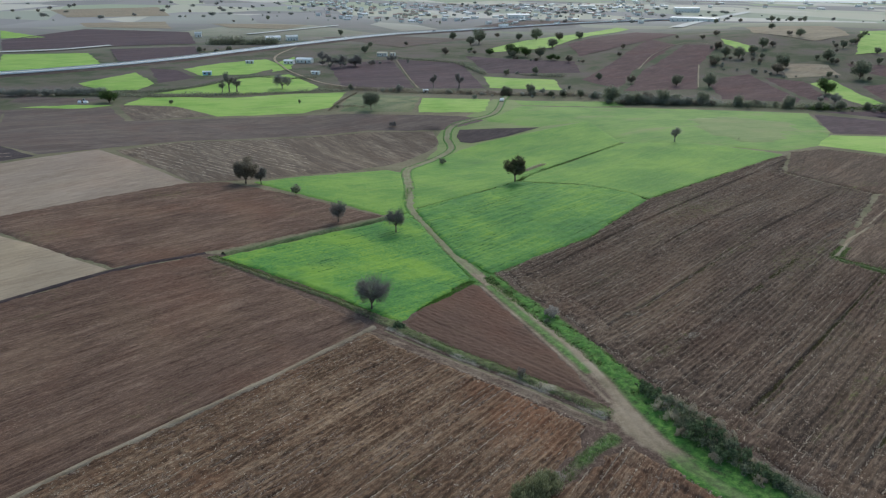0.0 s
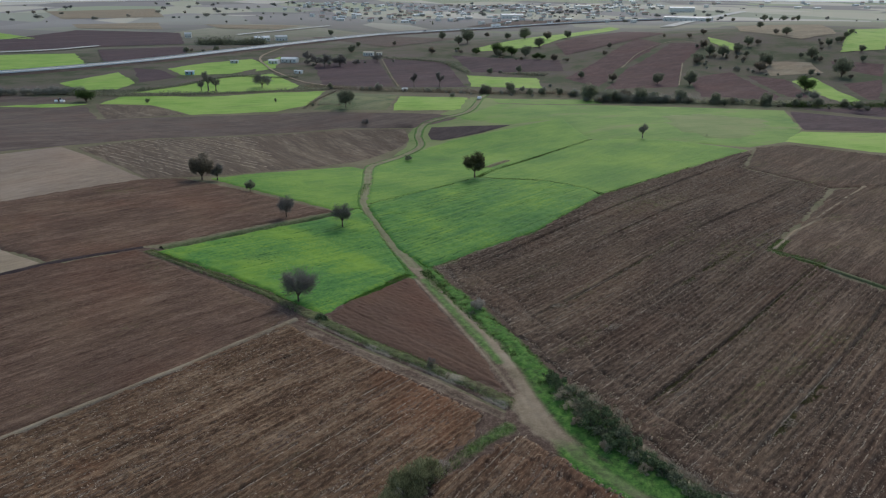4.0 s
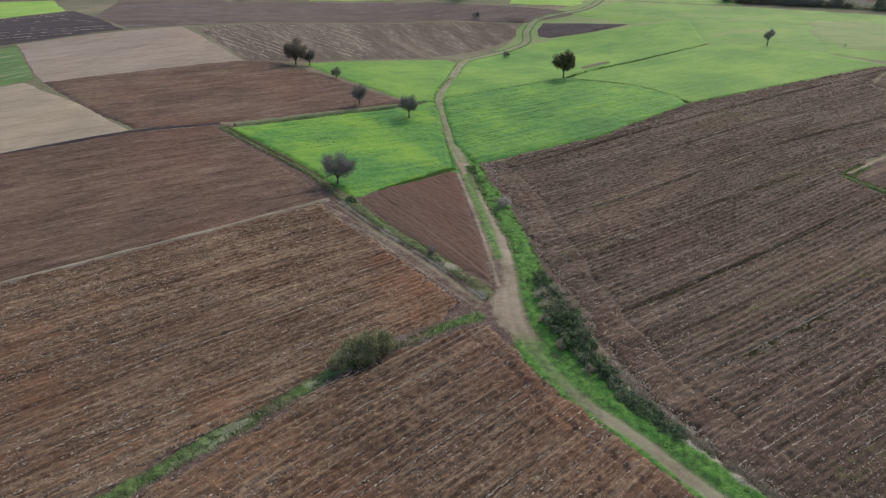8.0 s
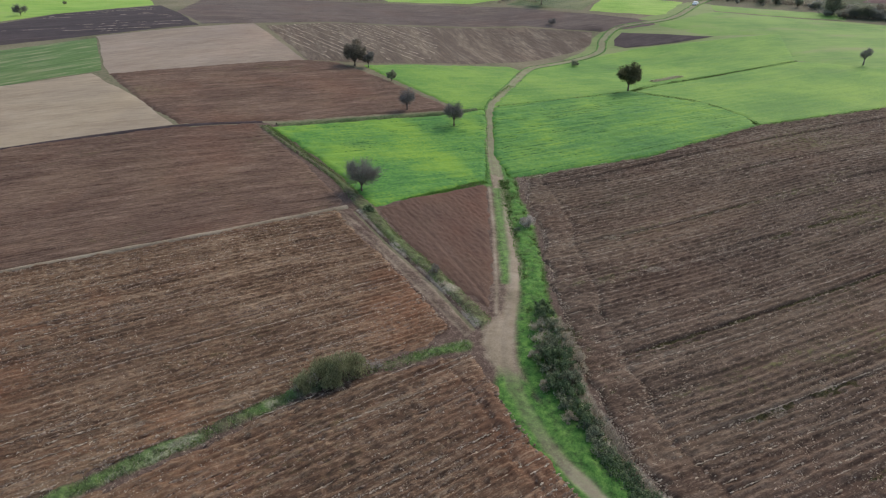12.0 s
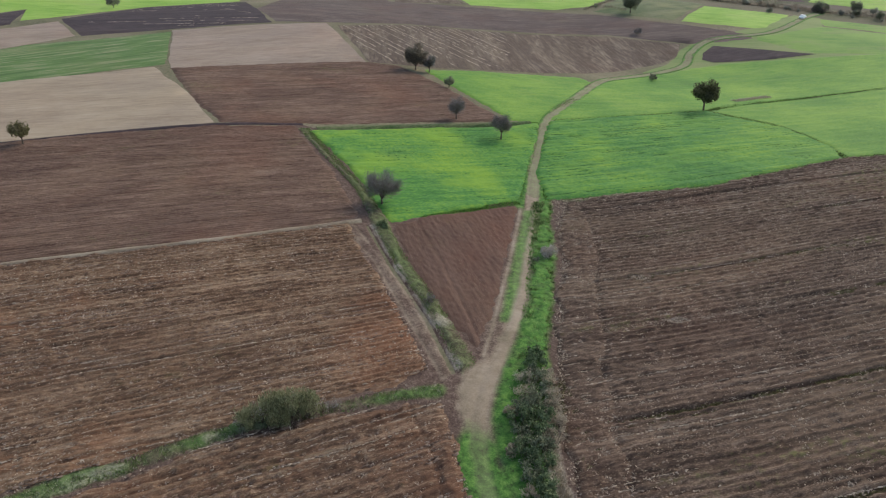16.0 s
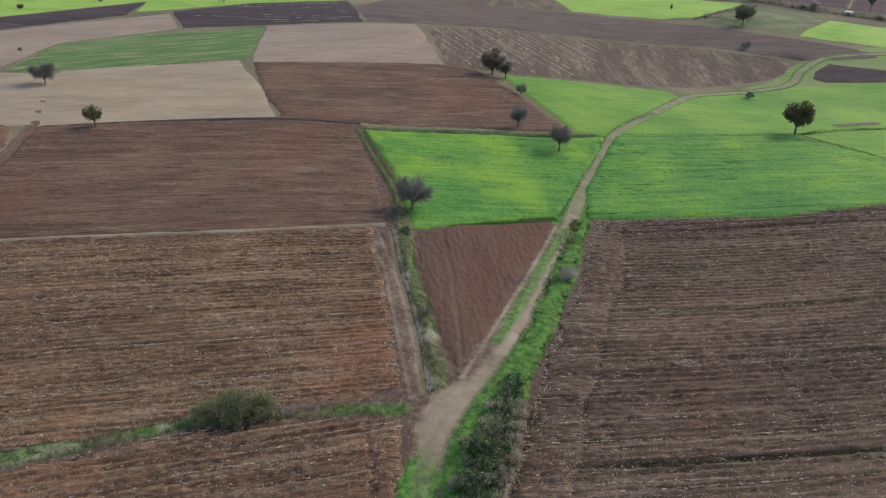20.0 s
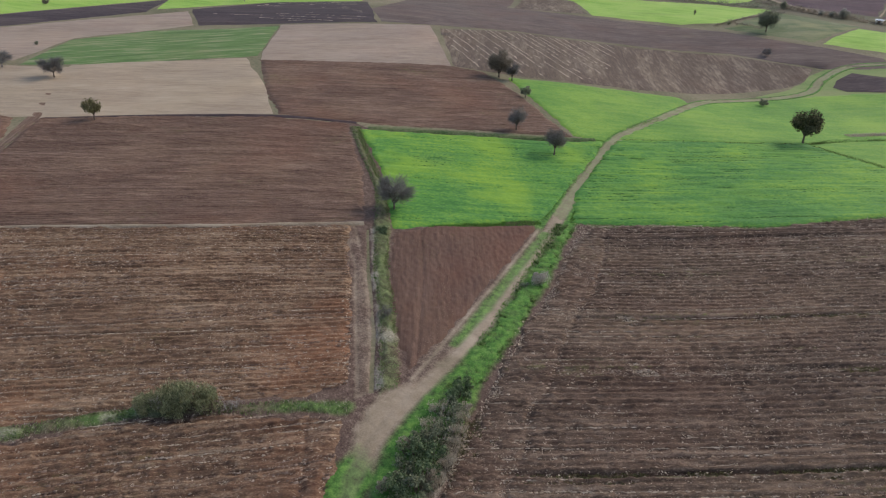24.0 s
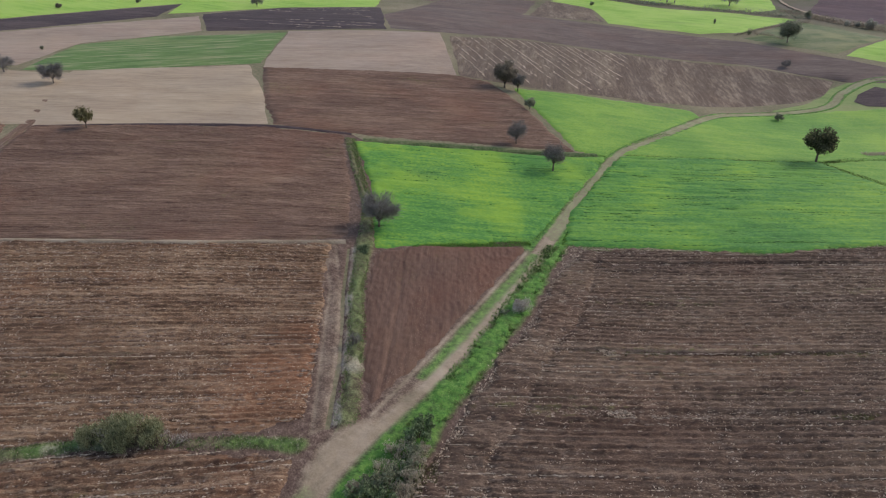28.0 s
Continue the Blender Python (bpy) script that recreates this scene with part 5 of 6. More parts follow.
plant(make_tree("bare_tree", "grey bare tree between tan fields", 4.6, 5.6, TWIGS, BARK, 20, 0.22, 5500, 0.026, True, limbs=9, forks=5), -111.4, -29.0)
plant(make_tree("umbrella_tree", "dark dense flat-topped evergreen tree", 7.6, 8.6, LEAF_DARK, BARK, 21, 0.22, 5200, 0.24, spread=0.10, limbs=10, forks=6, low=0.12), -42.0, 193.2)

# trees of the middle distance and the far plain: each kind built once, then set about
KINDS = {
    "shrub": make_tree("grey_shrub", "round pale grey leafless shrub in a row, its paleness hazing far copies", 4, 5.5, LEAF_PALE, BARK_GREY, 38, 0.05, 2200, 0.18, spread=0.12, limbs=9, low=0.03, far=True),
    "grove": make_tree("grey_tree", "grey-brown half-bare tree of a stream-side wood", 8, 7.5, LEAF_WOOD, BARK_GREY, 31, 0.06, 2600, 0.24, spread=0.115, limbs=9, low=0.05, far=True),
    "dark": make_tree("field_tree", "dark dense tree standing among fields", 7, 6.5, LEAF_DARK, BARK, 32, 0.08, 2600, 0.24, spread=0.115, limbs=9, low=0.1, far=True),
    "dark2": make_tree("field_tree", "dark brownish tree standing among fields", 7, 6.0, LEAF_BROWN, BARK, 33, 0.1, 2400, 0.24, spread=0.115, limbs=9, low=0.12, far=True),
    "green": make_tree("green_tree", "dark green round tree", 6, 6, LEAF_GREEN, BARK, 34, 0.08, 2400, 0.22, spread=0.115, limbs=9, low=0.1, far=True),
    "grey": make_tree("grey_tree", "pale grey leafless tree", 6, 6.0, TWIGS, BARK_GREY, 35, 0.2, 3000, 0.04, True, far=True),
    "bare": make_tree("bare_tree", "tall slender bare tree", 10, 5, TWIGS, BARK_GREY, 36, 0.3, 3000, 0.04, True, far=True),
    "conifer": make_tree("cypress", "dark slender evergreen in a windbreak", 8, 3, LEAF_DARK, BARK, 37, 0.1, 1600, 0.22, spread=0.10, low=0.05, far=True),
}
BASE = {"shrub": 4, "grove": 8, "dark": 7, "dark2": 7, "green": 6, "grey": 6, "bare": 10, "conifer": 8}
GROUPS = {"shrub": "row of grey shrubs", "grove": "trees of the stream wood", "dark": "trees among the fields", "dark2": "trees among the fields", "green": "trees among the fields", "grey": "leafless trees", "bare": "leafless trees", "conifer": "windbreak"}
used = set()
spin = random.Random(5)


def tree_at(kind, x, y, tall):
    if kind == "dark" and spin.random() < 0.4:
        kind = "dark2"
    k = tall / BASE[kind]
    src, turn = KINDS[kind], spin.uniform(0, 360)
    wide = k * spin.uniform(0.95, 1.25)
    m = pose(x, y, zat(x, y) - 0.1, 0, 0, turn) @ Matrix.Diagonal((wide, wide, k, 1))
    if kind in used:
        copy_thing(src, m)
    else:
        used.add(kind)
        src.matrix_basis = m
        tagged(src, group=GROUPS[kind])


tree_at("grove", -34.5, 257.9, 4.5)
tree_at("grove", 4.9, 233, 4.8)
tree_at("grove", 19.7, 257.9, 3.2)
tree_at("grove", 42.4, 265.8, 5.9)
tree_at("grove", 53, 261.7, 6.5)
tree_at("grove", 59.8, 283.9, 4.1)
tree_at("grove", 80.4, 228, 7.8)
tree_at("grove", 87.4, 228.1, 9.1)
tree_at("grove", 94.3, 228, 8.5)
tree_at("grove", 100.7, 226, 7.9)
tree_at("grove", 107.5, 225.8, 7.9)
tree_at("grove", 76.1, 248.7, 5.1)
tree_at("grove", 68.8, 248.8, 4.4)
tree_at("grove", 134, 226.6, 3.8)
tree_at("grove", 140.1, 221.1, 5.6)
tree_at("dark", 137.3, 281.3, 8.5)
tree_at("dark", 121.1, 288, 5.5)
tree_at("dark", 98.2, 300.2, 5.5)
tree_at("dark", 82.4, 316, 3.8)
tree_at("dark", 122.9, 434.4, 5.7)
tree_at("dark", 113.3, 402.4, 4.6)
tree_at("dark", 173.2, 467.3, 3.9)
tree_at("dark", 187.9, 450.4, 5.2)
tree_at("dark", 203.5, 465.4, 6.2)
tree_at("dark", 183.1, 401.8, 7.9)
tree_at("dark", 178.1, 372.4, 6.7)
tree_at("dark", 184.6, 366, 6.7)
tree_at("dark", 161.5, 347.4, 6.4)
tree_at("dark", 198.4, 377.7, 5.4)
tree_at("dark", 211.9, 394.7, 6.4)
tree_at("dark", 220.3, 398.7, 5.7)
tree_at("dark", 189.4, 315.6, 8.8)
tree_at("dark", 198.7, 331.6, 7.1)
tree_at("dark", 251.2, 443.3, 5.3)
tree_at("dark", 255.5, 435.1, 5.3)
tree_at("dark", 233.6, 346, 6.7)
tree_at("dark", 234.7, 336.9, 5.2)
tree_at("dark", 262.2, 383.7, 4.9)
tree_at("dark", 279.2, 400.2, 6.0)
tree_at("dark", 226.7, 293.7, 9.4)
tree_at("dark", 259.6, 333.7, 3.7)
tree_at("dark", 242.8, 334, 3.0)
tree_at("green", 188.5, 254.8, 8.5)
tree_at("grove", 181.4, 230.7, 8.7)
tree_at("grove", 176.2, 234.3, 5.3)
tree_at("dark", 274.2, 363.1, 4.0)
tree_at("dark", 86.1, 520.2, 10.2)
tree_at("dark", 105.1, 528.9, 5.7)
tree_at("dark", 67.3, 533.6, 9.4)
tree_at("dark", 52.6, 543.6, 5.7)
tree_at("dark", 15.5, 521.7, 11.0)
tree_at("dark", 7.8, 513.3, 6.4)
tree_at("dark", -8.1, 574.2, 7.0)
tree_at("dark", 36.5, 610.3, 6.3)
tree_at("dark", -49, 519.3, 4.6)
tree_at("dark", -77.5, 454.2, 5.4)
tree_at("dark", -13.2, 446.8, 8.2)
tree_at("green", 38.6, 433.2, 6.5)
tree_at("green", 47.9, 424.4, 5.5)
tree_at("dark", 57.8, 415.6, 7.0)
tree_at("dark", 75.2, 388.5, 7.4)
tree_at("dark", 72.8, 463.9, 6.7)
tree_at("dark", 47, 345.6, 4.0)
tree_at("dark", 28.2, 343, 3.3)
tree_at("grey", -100.7, 395.5, 7.1)
tree_at("grey", -83.3, 366.3, 7.5)
tree_at("grey", -74.7, 374.1, 6.7)
tree_at("dark", -78.5, 498.7, 4.0)
tree_at("green", -166.6, 208.7, 4.6)
tree_at("bare", -122.7, 249, 11.1)
tree_at("bare", -118.9, 249.3, 7.2)
tree_at("bare", -126.2, 248.6, 5.3)
tree_at("grey", -98.8, 264.7, 6.7)
tree_at("conifer", -76.7, 206.6, 2.8)
tree_at("dark", -136.9, 207.2, 1.8)
tree_at("bare", -17.2, 281.6, 7.4)
tree_at("bare", -2.7, 283.9, 8.2)
tree_at("conifer", -116.8, 898.4, 13.9)
tree_at("conifer", -26.7, 840.2, 17.9)
tree_at("dark", -123.4, 621.2, 5.4)
tree_at("dark", 124.7, 1157.3, 7.4)
tree_at("dark", -726.9, 1052.1, 7.0)
tree_at("dark", -684.6, 1052.2, 7.8)
tree_at("dark", -436.6, 1052.9, 7.2)
tree_at("dark", -262.3, 868.8, 5.2)
tree_at("dark", -293.5, 817.1, 4.2)
tree_at("bare", 71.7, 124.6, 5.0)
tree_at("conifer", 94.7, 127.2, 2.6)
tree_at("dark", -210.8, 3.2, 2.5)
tree_at("grey", -193.3, 68, 3.4)
tree_at("dark", -216.4, 32.1, 1.7)
tree_at("dark", -208.2, 99.3, 1.9)
tree_at("dark", -57.4, 195.8, 1.4)
tree_at("dark", -54.8, 197.2, 1.0)
tree_at("grey", -29.7, 163.8, 2.2)
tree_at("grey", -126.5, -34.7, 3.6)
tree_at("dark", -145.4, -21.2, 0.9)
# pale grey kinds picked here: their colour stands in for haze on far trees
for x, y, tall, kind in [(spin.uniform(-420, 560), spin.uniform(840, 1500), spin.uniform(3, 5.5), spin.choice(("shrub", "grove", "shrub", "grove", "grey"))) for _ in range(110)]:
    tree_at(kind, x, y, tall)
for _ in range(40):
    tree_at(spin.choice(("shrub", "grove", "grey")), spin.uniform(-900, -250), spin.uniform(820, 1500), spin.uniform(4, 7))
for _ in range(30):
    tree_at(spin.choice(("dark", "grove", "grove")), spin.uniform(250, 800), spin.uniform(480, 1100), spin.uniform(4, 7))


# the wood along the stream, scrub on the slope, hedgerow trees, and shrubs in rows
def scatter(kinds, spots, each, loose, low, high):
    for x, y in spots:
        for _ in range(each):
            tree_at(spin.choice(kinds), x + spin.gauss(0, loose), y + spin.gauss(0, loose), spin.uniform(low, high))


scatter(("grove",), [(66 + 3.2 * k, 250 - 0.6 * k) for k in range(6)], 2, 1.6, 4, 7)
scatter(("grove", "grove", "dark"), [(74 + 3.0 * k, 230 - 0.3 * k) for k in range(13)], 3, 2.2, 3.5, 8)
scatter(("grove", "dark"), [(112 + 5.5 * k, 227 - 1.6 * k) for k in range(17)], 2, 2.4, 1.8, 4.2)
scatter(("grove", "dark"), [(-4 + 7 * k, 257 - 0.8 * k) for k in range(11)], 2, 2.4, 2, 4.2)
scatter(("grove", "dark"), [(20, 256), (27, 257), (35, 259), (-8, 256), (-40, 259), (-60, 263), (131, 222), (138, 221), (150, 218), (172, 214), (186, 213), (205, 212)], 2, 2.0, 2.5, 5)
scatter(("dark", "grove"), [(181.6, 406.4), (171.7, 370.6), (178.7, 358.0), (193.8, 373.3), (160.4, 353.8), (165.7, 342.1), (175, 325), (183.4, 309.7), (198.6, 333.7), (190, 352)], 3, 5.0, 2.5, 5)
scatter(("dark", "grove"), [(230.7, 345.2), (254.4, 379.2), (272, 398), (292.5, 418.5), (187.7, 300.0), (205, 299), (220.5, 299.2), (227.6, 294.0), (310, 440)], 2, 4.0, 2, 4.2)
scatter(("dark", "green", "grove"), [(7.0, 458.9), (18, 440), (30.3, 421.3), (40, 410), (50.1, 402.4), (66.3, 397.9), (82.9, 386.2)], 2, 4.0, 2, 4.5)
scatter(("grove",), [(37.2, 346.5), (45, 341), (53, 336), (61.3, 331.1)], 2, 2.0, 2, 3.5)
scatter(("shrub",), [(-229 + 5.6 * k, 222.6 + 1.4 * k) for k in range(9)], 1, 0.5, 3.6, 4.8)
scatter(("dark", "grove"), [(-207, 447), (-197, 452), (-187, 457), (-177, 462)], 3, 2.5, 2.5, 4)
scatter(("grove", "grey"), [(-90, 372), (-80, 378), (-68, 385), (-58, 390), (-96, 385), (-45, 400)], 2, 4, 3, 6)
# village trees take the pale kinds too, a haze put into leaf colour
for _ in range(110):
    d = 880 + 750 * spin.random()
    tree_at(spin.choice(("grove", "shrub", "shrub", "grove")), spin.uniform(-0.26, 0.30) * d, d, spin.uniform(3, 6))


# ---- hedges and shrubs ----
def hedge(line, tall, wide, leaf, label, per=14, size=0.3, seed=1):
    rng = random.Random(seed)
    s, stems = Shape(), Shape()
    pts = curve_through(line, 1.0)
    for p in pts:
        k = 0.45 + 0.8 * float(grain(np.float64(p.x * 0.25), np.float64(p.y * 0.25), 30))
        z = zat(p.x, p.y)
        stems.tube([(p.x, p.y, z - 0.1), (p.x + rng.gauss(0, 0.2), p.y + rng.gauss(0, 0.2), z + tall * k * 0.7)], [0.05, 0.02], 4)
        for _ in range(int(per * k)):
            q = Vector((p.x + rng.gauss(0, wide * 0.33), p.y + rng.gauss(0, wide * 0.33), z + abs(rng.gauss(0.35, 0.3)) * tall * k))
            d = Vector((rng.gauss(0, 1), rng.gauss(0, 1), rng.gauss(0, 0.7))).normalized()
            a = d.orthogonal().normalized() * size * rng.uniform(0.5, 1.2)
            c = d.cross(a).normalized() * size * rng.uniform(0.5, 1.0)
            s.add([q - a, q + c, q + a, q - c], [(0, 1, 2, 3)])
    root = tagged(new("hedge"), label, "hedge", kind="stuff")
    part("woody_base", stems, BARK, root)
    part("foliage", s, leaf, root)


hedge([(-90, 312), (-104.0, 305.9), (-131, 306), (-143.7, 267.1), (-158.6, 246), (-176.6, 240)], 1.8, 2.4, LEAF_DARK, "dark hedge along a meadow", 31, 0.28, 1)
hedge([(-61.7, 258.6), (-84.2, 250.3), (-112.0, 240.2), (-131.2, 233), (-154.3, 229), (-185, 228)], 2.2, 2.6, LEAF_DARK, "dark hedge along a ditch", 31, 0.28, 2)
hedge([(-222, 512), (-205, 511), (-178, 513), (-164, 520)], 7.0, 5, LEAF_DARK, "tall dark evergreen windbreak beside farm buildings", 90, 0.5, 12)
hedge([(37.2, 341.6), (63.2, 330.6)], 2.0, 3, LEAF_DARK, "dark hedge above a green field", 36, 0.28, 3)
hedge([(-49.2, 421.6), (-18.5, 406.9), (-1.6, 391.9), (13.5, 345.8)], 2.0, 3, LEAF_DARK, "dark hedge along a ploughed slope", 31, 0.28, 4)
hedge([(118, 224), (143.4, 218.3), (168.4, 214.2)], 2.6, 4.5, LEAF_DARK, "dense dark hedge below the hill", 67, 0.28, 5)
hedge([(160, 212.1), (185.0, 211.5), (240, 209)], 2.4, 3.0, LEAF_GREEN, "dense green hedge at a field's edge", 57, 0.28, 6)
hedge([(-76.9, 273.1), (-49.8, 260.9), (-25.0, 255.5), (14.1, 256.0), (59.4, 257.1), (84.2, 242.4), (120, 229)], 2.4, 4.5, LEAF_BROWN, "brown thicket along the stream", 46, 0.28, 7)
hedge([(70, 238), (90, 230), (124, 227)], 4.5, 7, LEAF_WOOD, "tall grey thicket of leafless shrubs", 120, 0.28, 8)
hedge([(-56, 250), (-58.5, 220), (-60, 190)], 1.0, 1.2, LEAF_BROWN, "low brown hedge between plots", 18, 0.20, 10)
hedge([(-60, 201), (-50, 199), (-45, 197)], 1.6, 2, LEAF_BROWN, "low brown scrub near a tree", 36, 0.17, 11)


def bush(name, label, leaf, wide, tall, count, size, seed, upright=0.0):
    """A low shrub: stems from one stool, each with a rounded clump of leaves at its end, and hollows between the clumps."""
    rng = random.Random(seed)
    root = tagged(new(name), label, "bush")
    stems, s = Shape(), Shape()
    clumps = max(7, int(9 * wide))
    for k in range(clumps):
        a, o = rng.uniform(0, math.tau), math.sqrt((k + 0.5) / clumps) * 0.46 * wide
        e = Vector((math.cos(a) * o, math.sin(a) * o, tall * rng.uniform(0.38, 0.9) * (1 - 0.75 * (2 * o / wide) ** 2 * rng.uniform(0.3, 0.8))))
        base = Vector((math.cos(a) * o * 0.35, math.sin(a) * o * 0.35, -0.1))
        mid = base.lerp(e, 0.55) + Vector((0, 0, 0.1 * tall))
        stems.tube([base, mid, e], [0.035, 0.025, 0.008], 4)
        r = wide * rng.uniform(0.07, 0.24)
        for _ in range(int(count / clumps * rng.uniform(0.6, 1.3))):
            way = Vector((rng.gauss(0, 1), rng.gauss(0, 1), rng.gauss(0.25, 0.8))).normalized()
            p = e + Vector((way.x * r, way.y * r, way.z * r * (1 + 0.8 * upright))) * rng.random() ** 0.35 * rng.uniform(0.75, 1.3)
            if p.z < 0.03:
                continue
            if upright:
                c = (way * 0.5 + Vector((rng.gauss(0, 0.3), rng.gauss(0, 0.3), 1))).normalized() * size * (0.5 + upright * 1.8)
                side = c.orthogonal().normalized()
                side.rotate(Matrix.Rotation(rng.uniform(0, math.tau), 3, c.normalized()))
                side = side * size * rng.uniform(0.15, 0.4)
                s.add([p - side, p + side, p + c], [(0, 1, 2)])
            else:
                d = (way + Vector((rng.gauss(0, 0.5), rng.gauss(0, 0.5), rng.gauss(0.2, 0.4)))).normalized()
                side = d.orthogonal().normalized()
                side.rotate(Matrix.Rotation(rng.uniform(0, math.tau), 3, d))
                c = d.cross(side) * size * rng.uniform(0.3, 0.7)
                side = side * size * rng.uniform(0.4, 0.9)
                s.add([p - side, p + c, p + side, p - c], [(0, 1, 2, 3)])
    part("woody_base", stems, BARK, root)
    part("foliage", s, leaf, root)
    return root


# feathery clump on the strip between the near fields
for k, (x, y, w, h) in enumerate(((5.2, -57.2, 2.6, 2.4), (4.0, -58.4, 2.9, 2.9), (2.8, -59.8, 2.9, 2.8), (1.7, -61.2, 2.4, 2.2), (3.9, -59.6, 2.2, 2.0), (2.6, -58.6, 2.2, 2.2))):
    plant(bush("feathery_bush", "pale green feathery bush on a grass strip", LEAF_PLUME, w, h, 2400, 0.14, 60 + k, 0.7), x, y)
plant(bush("dry_bush", "pinkish dry leafless bush on a grass strip", PALE_TWIG, 1.6, 1.0, 600, 0.08, 66, 0.4), 6.6, -55.4)
plant(bush("dry_bush", "pale whitish dry bush beside the track", PALE_TWIG, 2.4, 1.7, 2600, 0.15, 67, 0.3), 11.2, -14.6)
plant(bush("dry_bush", "small grey dry bush on a bank", TWIGS, 1.6, 1.6, 900, 0.10, 68, 0.4), 4.6, -35.0)
plant(bush("dry_bush", "low grey dry bush by the bank", DEAD, 1.2, 0.9, 500, 0.08, 69, 0.4), 6.6, -37.4)
for k, (x, y, w, h) in enumerate(((6.0, -56.4, 1.5, 1.7), (1.1, -61.9, 1.4, 1.6), (3.4, -57.5, 1.3, 2.2), (2.4, -60.6, 1.2, 2.4))):
    plant(bush("dry_bush", "pale dry stalks round a feathery bush", PALE_TWIG, w, h, 420, 0.07, 166 + k, 0.8), x, y)
# brambles and thorn bushes in the ditch
for k, (x, y, w, h, kind) in enumerate((
    (19.5, -37.9, 1.7, 1.4, 1), (20.2, -39.6, 1.9, 1.6, 1), (21.2, -41.4, 2.2, 1.5, 2), (20.4, -42.2, 1.8, 1.2, 3), (22.4, -43.0, 2.0, 1.5, 2), (21.2, -44.4, 1.9, 1.0, 3), (23.2, -45.0, 2.2, 1.8, 2), (22.0, -46.2, 2.0, 1.3, 2), (24.0, -46.8, 2.2, 2.3, 1), (22.6, -48.0, 2.3, 1.9, 1),
    (24.9, -48.6, 2.2, 2.0, 1), (23.6, -49.8, 2.0, 1.4, 2), (25.7, -50.2, 2.0, 1.9, 2), (24.6, -51.4, 2.1, 1.5, 1), (26.4, -52.0, 2.0, 1.6, 1), (25.8, -53.2, 1.9, 1.2, 2), (27.4, -53.8, 1.9, 1.3, 1), (28.2, -55.4, 1.8, 1.1, 1), (29.4, -56.8, 1.6, 1.0, 2), 
    (22.9, -41.9, 1.4, 1.5, 3), (24.6, -45.0, 1.5, 1.6, 3), (26.3, -48.6, 1.4, 1.5, 3), (21.3, -47.4, 1.2, 1.0, 3), (23.4, -52.0, 1.2, 0.9, 3), (26.9, -55.4, 1.2, 0.8, 3), (30.4, -57.9, 2.0, 0.7, 2), (31.2, -58.9, 1.8, 0.5, 1), (32.6, -59.9, 2.2, 0.5, 1), (33.9, -61.2, 2.4, 0.4, 1), (35.2, -62.2, 1.9, 0.4, 1), (29.2, -55.6, 1.8, 0.8, 2), (21.8, -40.4, 1.2, 1.2, 3), (23.8, -43.4, 1.3, 1.4, 3), (22.0, -45.4, 1.2, 0.9, 3), (25.6, -46.6, 1.4, 1.7, 3), (10.2, -16.4, 1.0, 0.4, 2), (-12.4, -20.4, 1.5, 0.9, 1))):
    leaf, label = {1: (BRAMBLE, "dark green bramble bush in the ditch"), 2: (LEAF_GREY, "grey-green thorn bush in the ditch"), 3: (DEAD, "pale dry thorn bush at the ditch")}[kind]
    plant(bush("bramble_bush" if kind == 1 else "thorn_bush", label if y < -35 else "low green shrub among the grass", leaf, w * 1.2, h * 1.15, 1250 if kind != 3 else 1200, 0.13 if kind != 3 else 0.10, 80 + k, 0.0 if kind != 3 else 0.6), x, y)

# ---- grass, straw and clods ----
xs, ys = along(VERGE_LINE, 9000, -1.7, 1.7, 41)
tagged(tufts("grass_tufts", xs, ys, 0.08, 0.28, 0.11, BLADE, 3, 0.6, 42), "lush green grass tufts along the ditch", "grass")
xs, ys = along([(24.3, -43.9), (26.2, -49.4), (29.7, -54.6), (31.7, -57.0), (34.3, -60.5), (36.9, -62.9), (39.3, -64.8), (54, -77)], 5200, -0.55, 0.55, 43)
tagged(tufts("dry_grass", xs, ys, 0.15, 0.5, 0.09, DEAD, 3, 0.8, 44), "pale dry grass along the field's edge", "grass")
for k, (line, n, label) in enumerate((([(-1.2, 1.4), (-6.2, -6.4), (-10.6, -13)], 2200, "green grass tufts at the meadow's edge"), ([(5.0, 6.6), (24.6, 25.4), (42.6, 51), (73, 79.6)], 3000, "grass tufts along a ploughed field's edge"), ([(-13, 45), (-8.2, 30), (-2.6, 15.5), (3, 5.6)], 2500, "grass tufts beside the track"),
                                     ([(-16.8, 68), (-17.0, 47), (-11.6, 31), (-2, 2.6)], 3000, "grass tufts beside the track"), ([(-13, 46), (6, 67), (13, 76), (21, 91), (54, 126.5)], 2600, "taller grass on a field boundary"), ([(13, 76), (31, 68.6), (43, 53)], 1200, "taller grass on a field boundary"))):
    xs, ys = along(line, n, -0.9, 0.9, 300 + k)
    # boundary tufts get a darker green, which also paints in a ridge's shadow line
    tagged(tufts("grass_tufts", xs, ys, 0.06, 0.22 if k < 4 else 0.42, 0.12, DULL_BLADE if k == 1 else BLADE if k < 4 else LEAF_GREEN, 3, 0.7, 320 + k, 0.05), label, "grass")
xs, ys = along(WEST_LINE, 6000, -0.9, 0.9, 45)
tagged(tufts("grass_tufts", xs, ys, 0.05, 0.2, 0.11, DULL_BLADE, 3, 0.8, 46, 0.2), "dull green grass tufts on a bank", "grass")
xs, ys = along(WEST_LINE[3:], 900, 0.3, 1.0, 245)
tagged(tufts("dry_grass", xs, ys, 0.15, 0.45, 0.08, DEAD, 3, 0.7, 246), "pale dry grass on a bank", "grass")
xs, ys = along(HEDGE_LINE, 3500, -0.7, 0.7, 47)
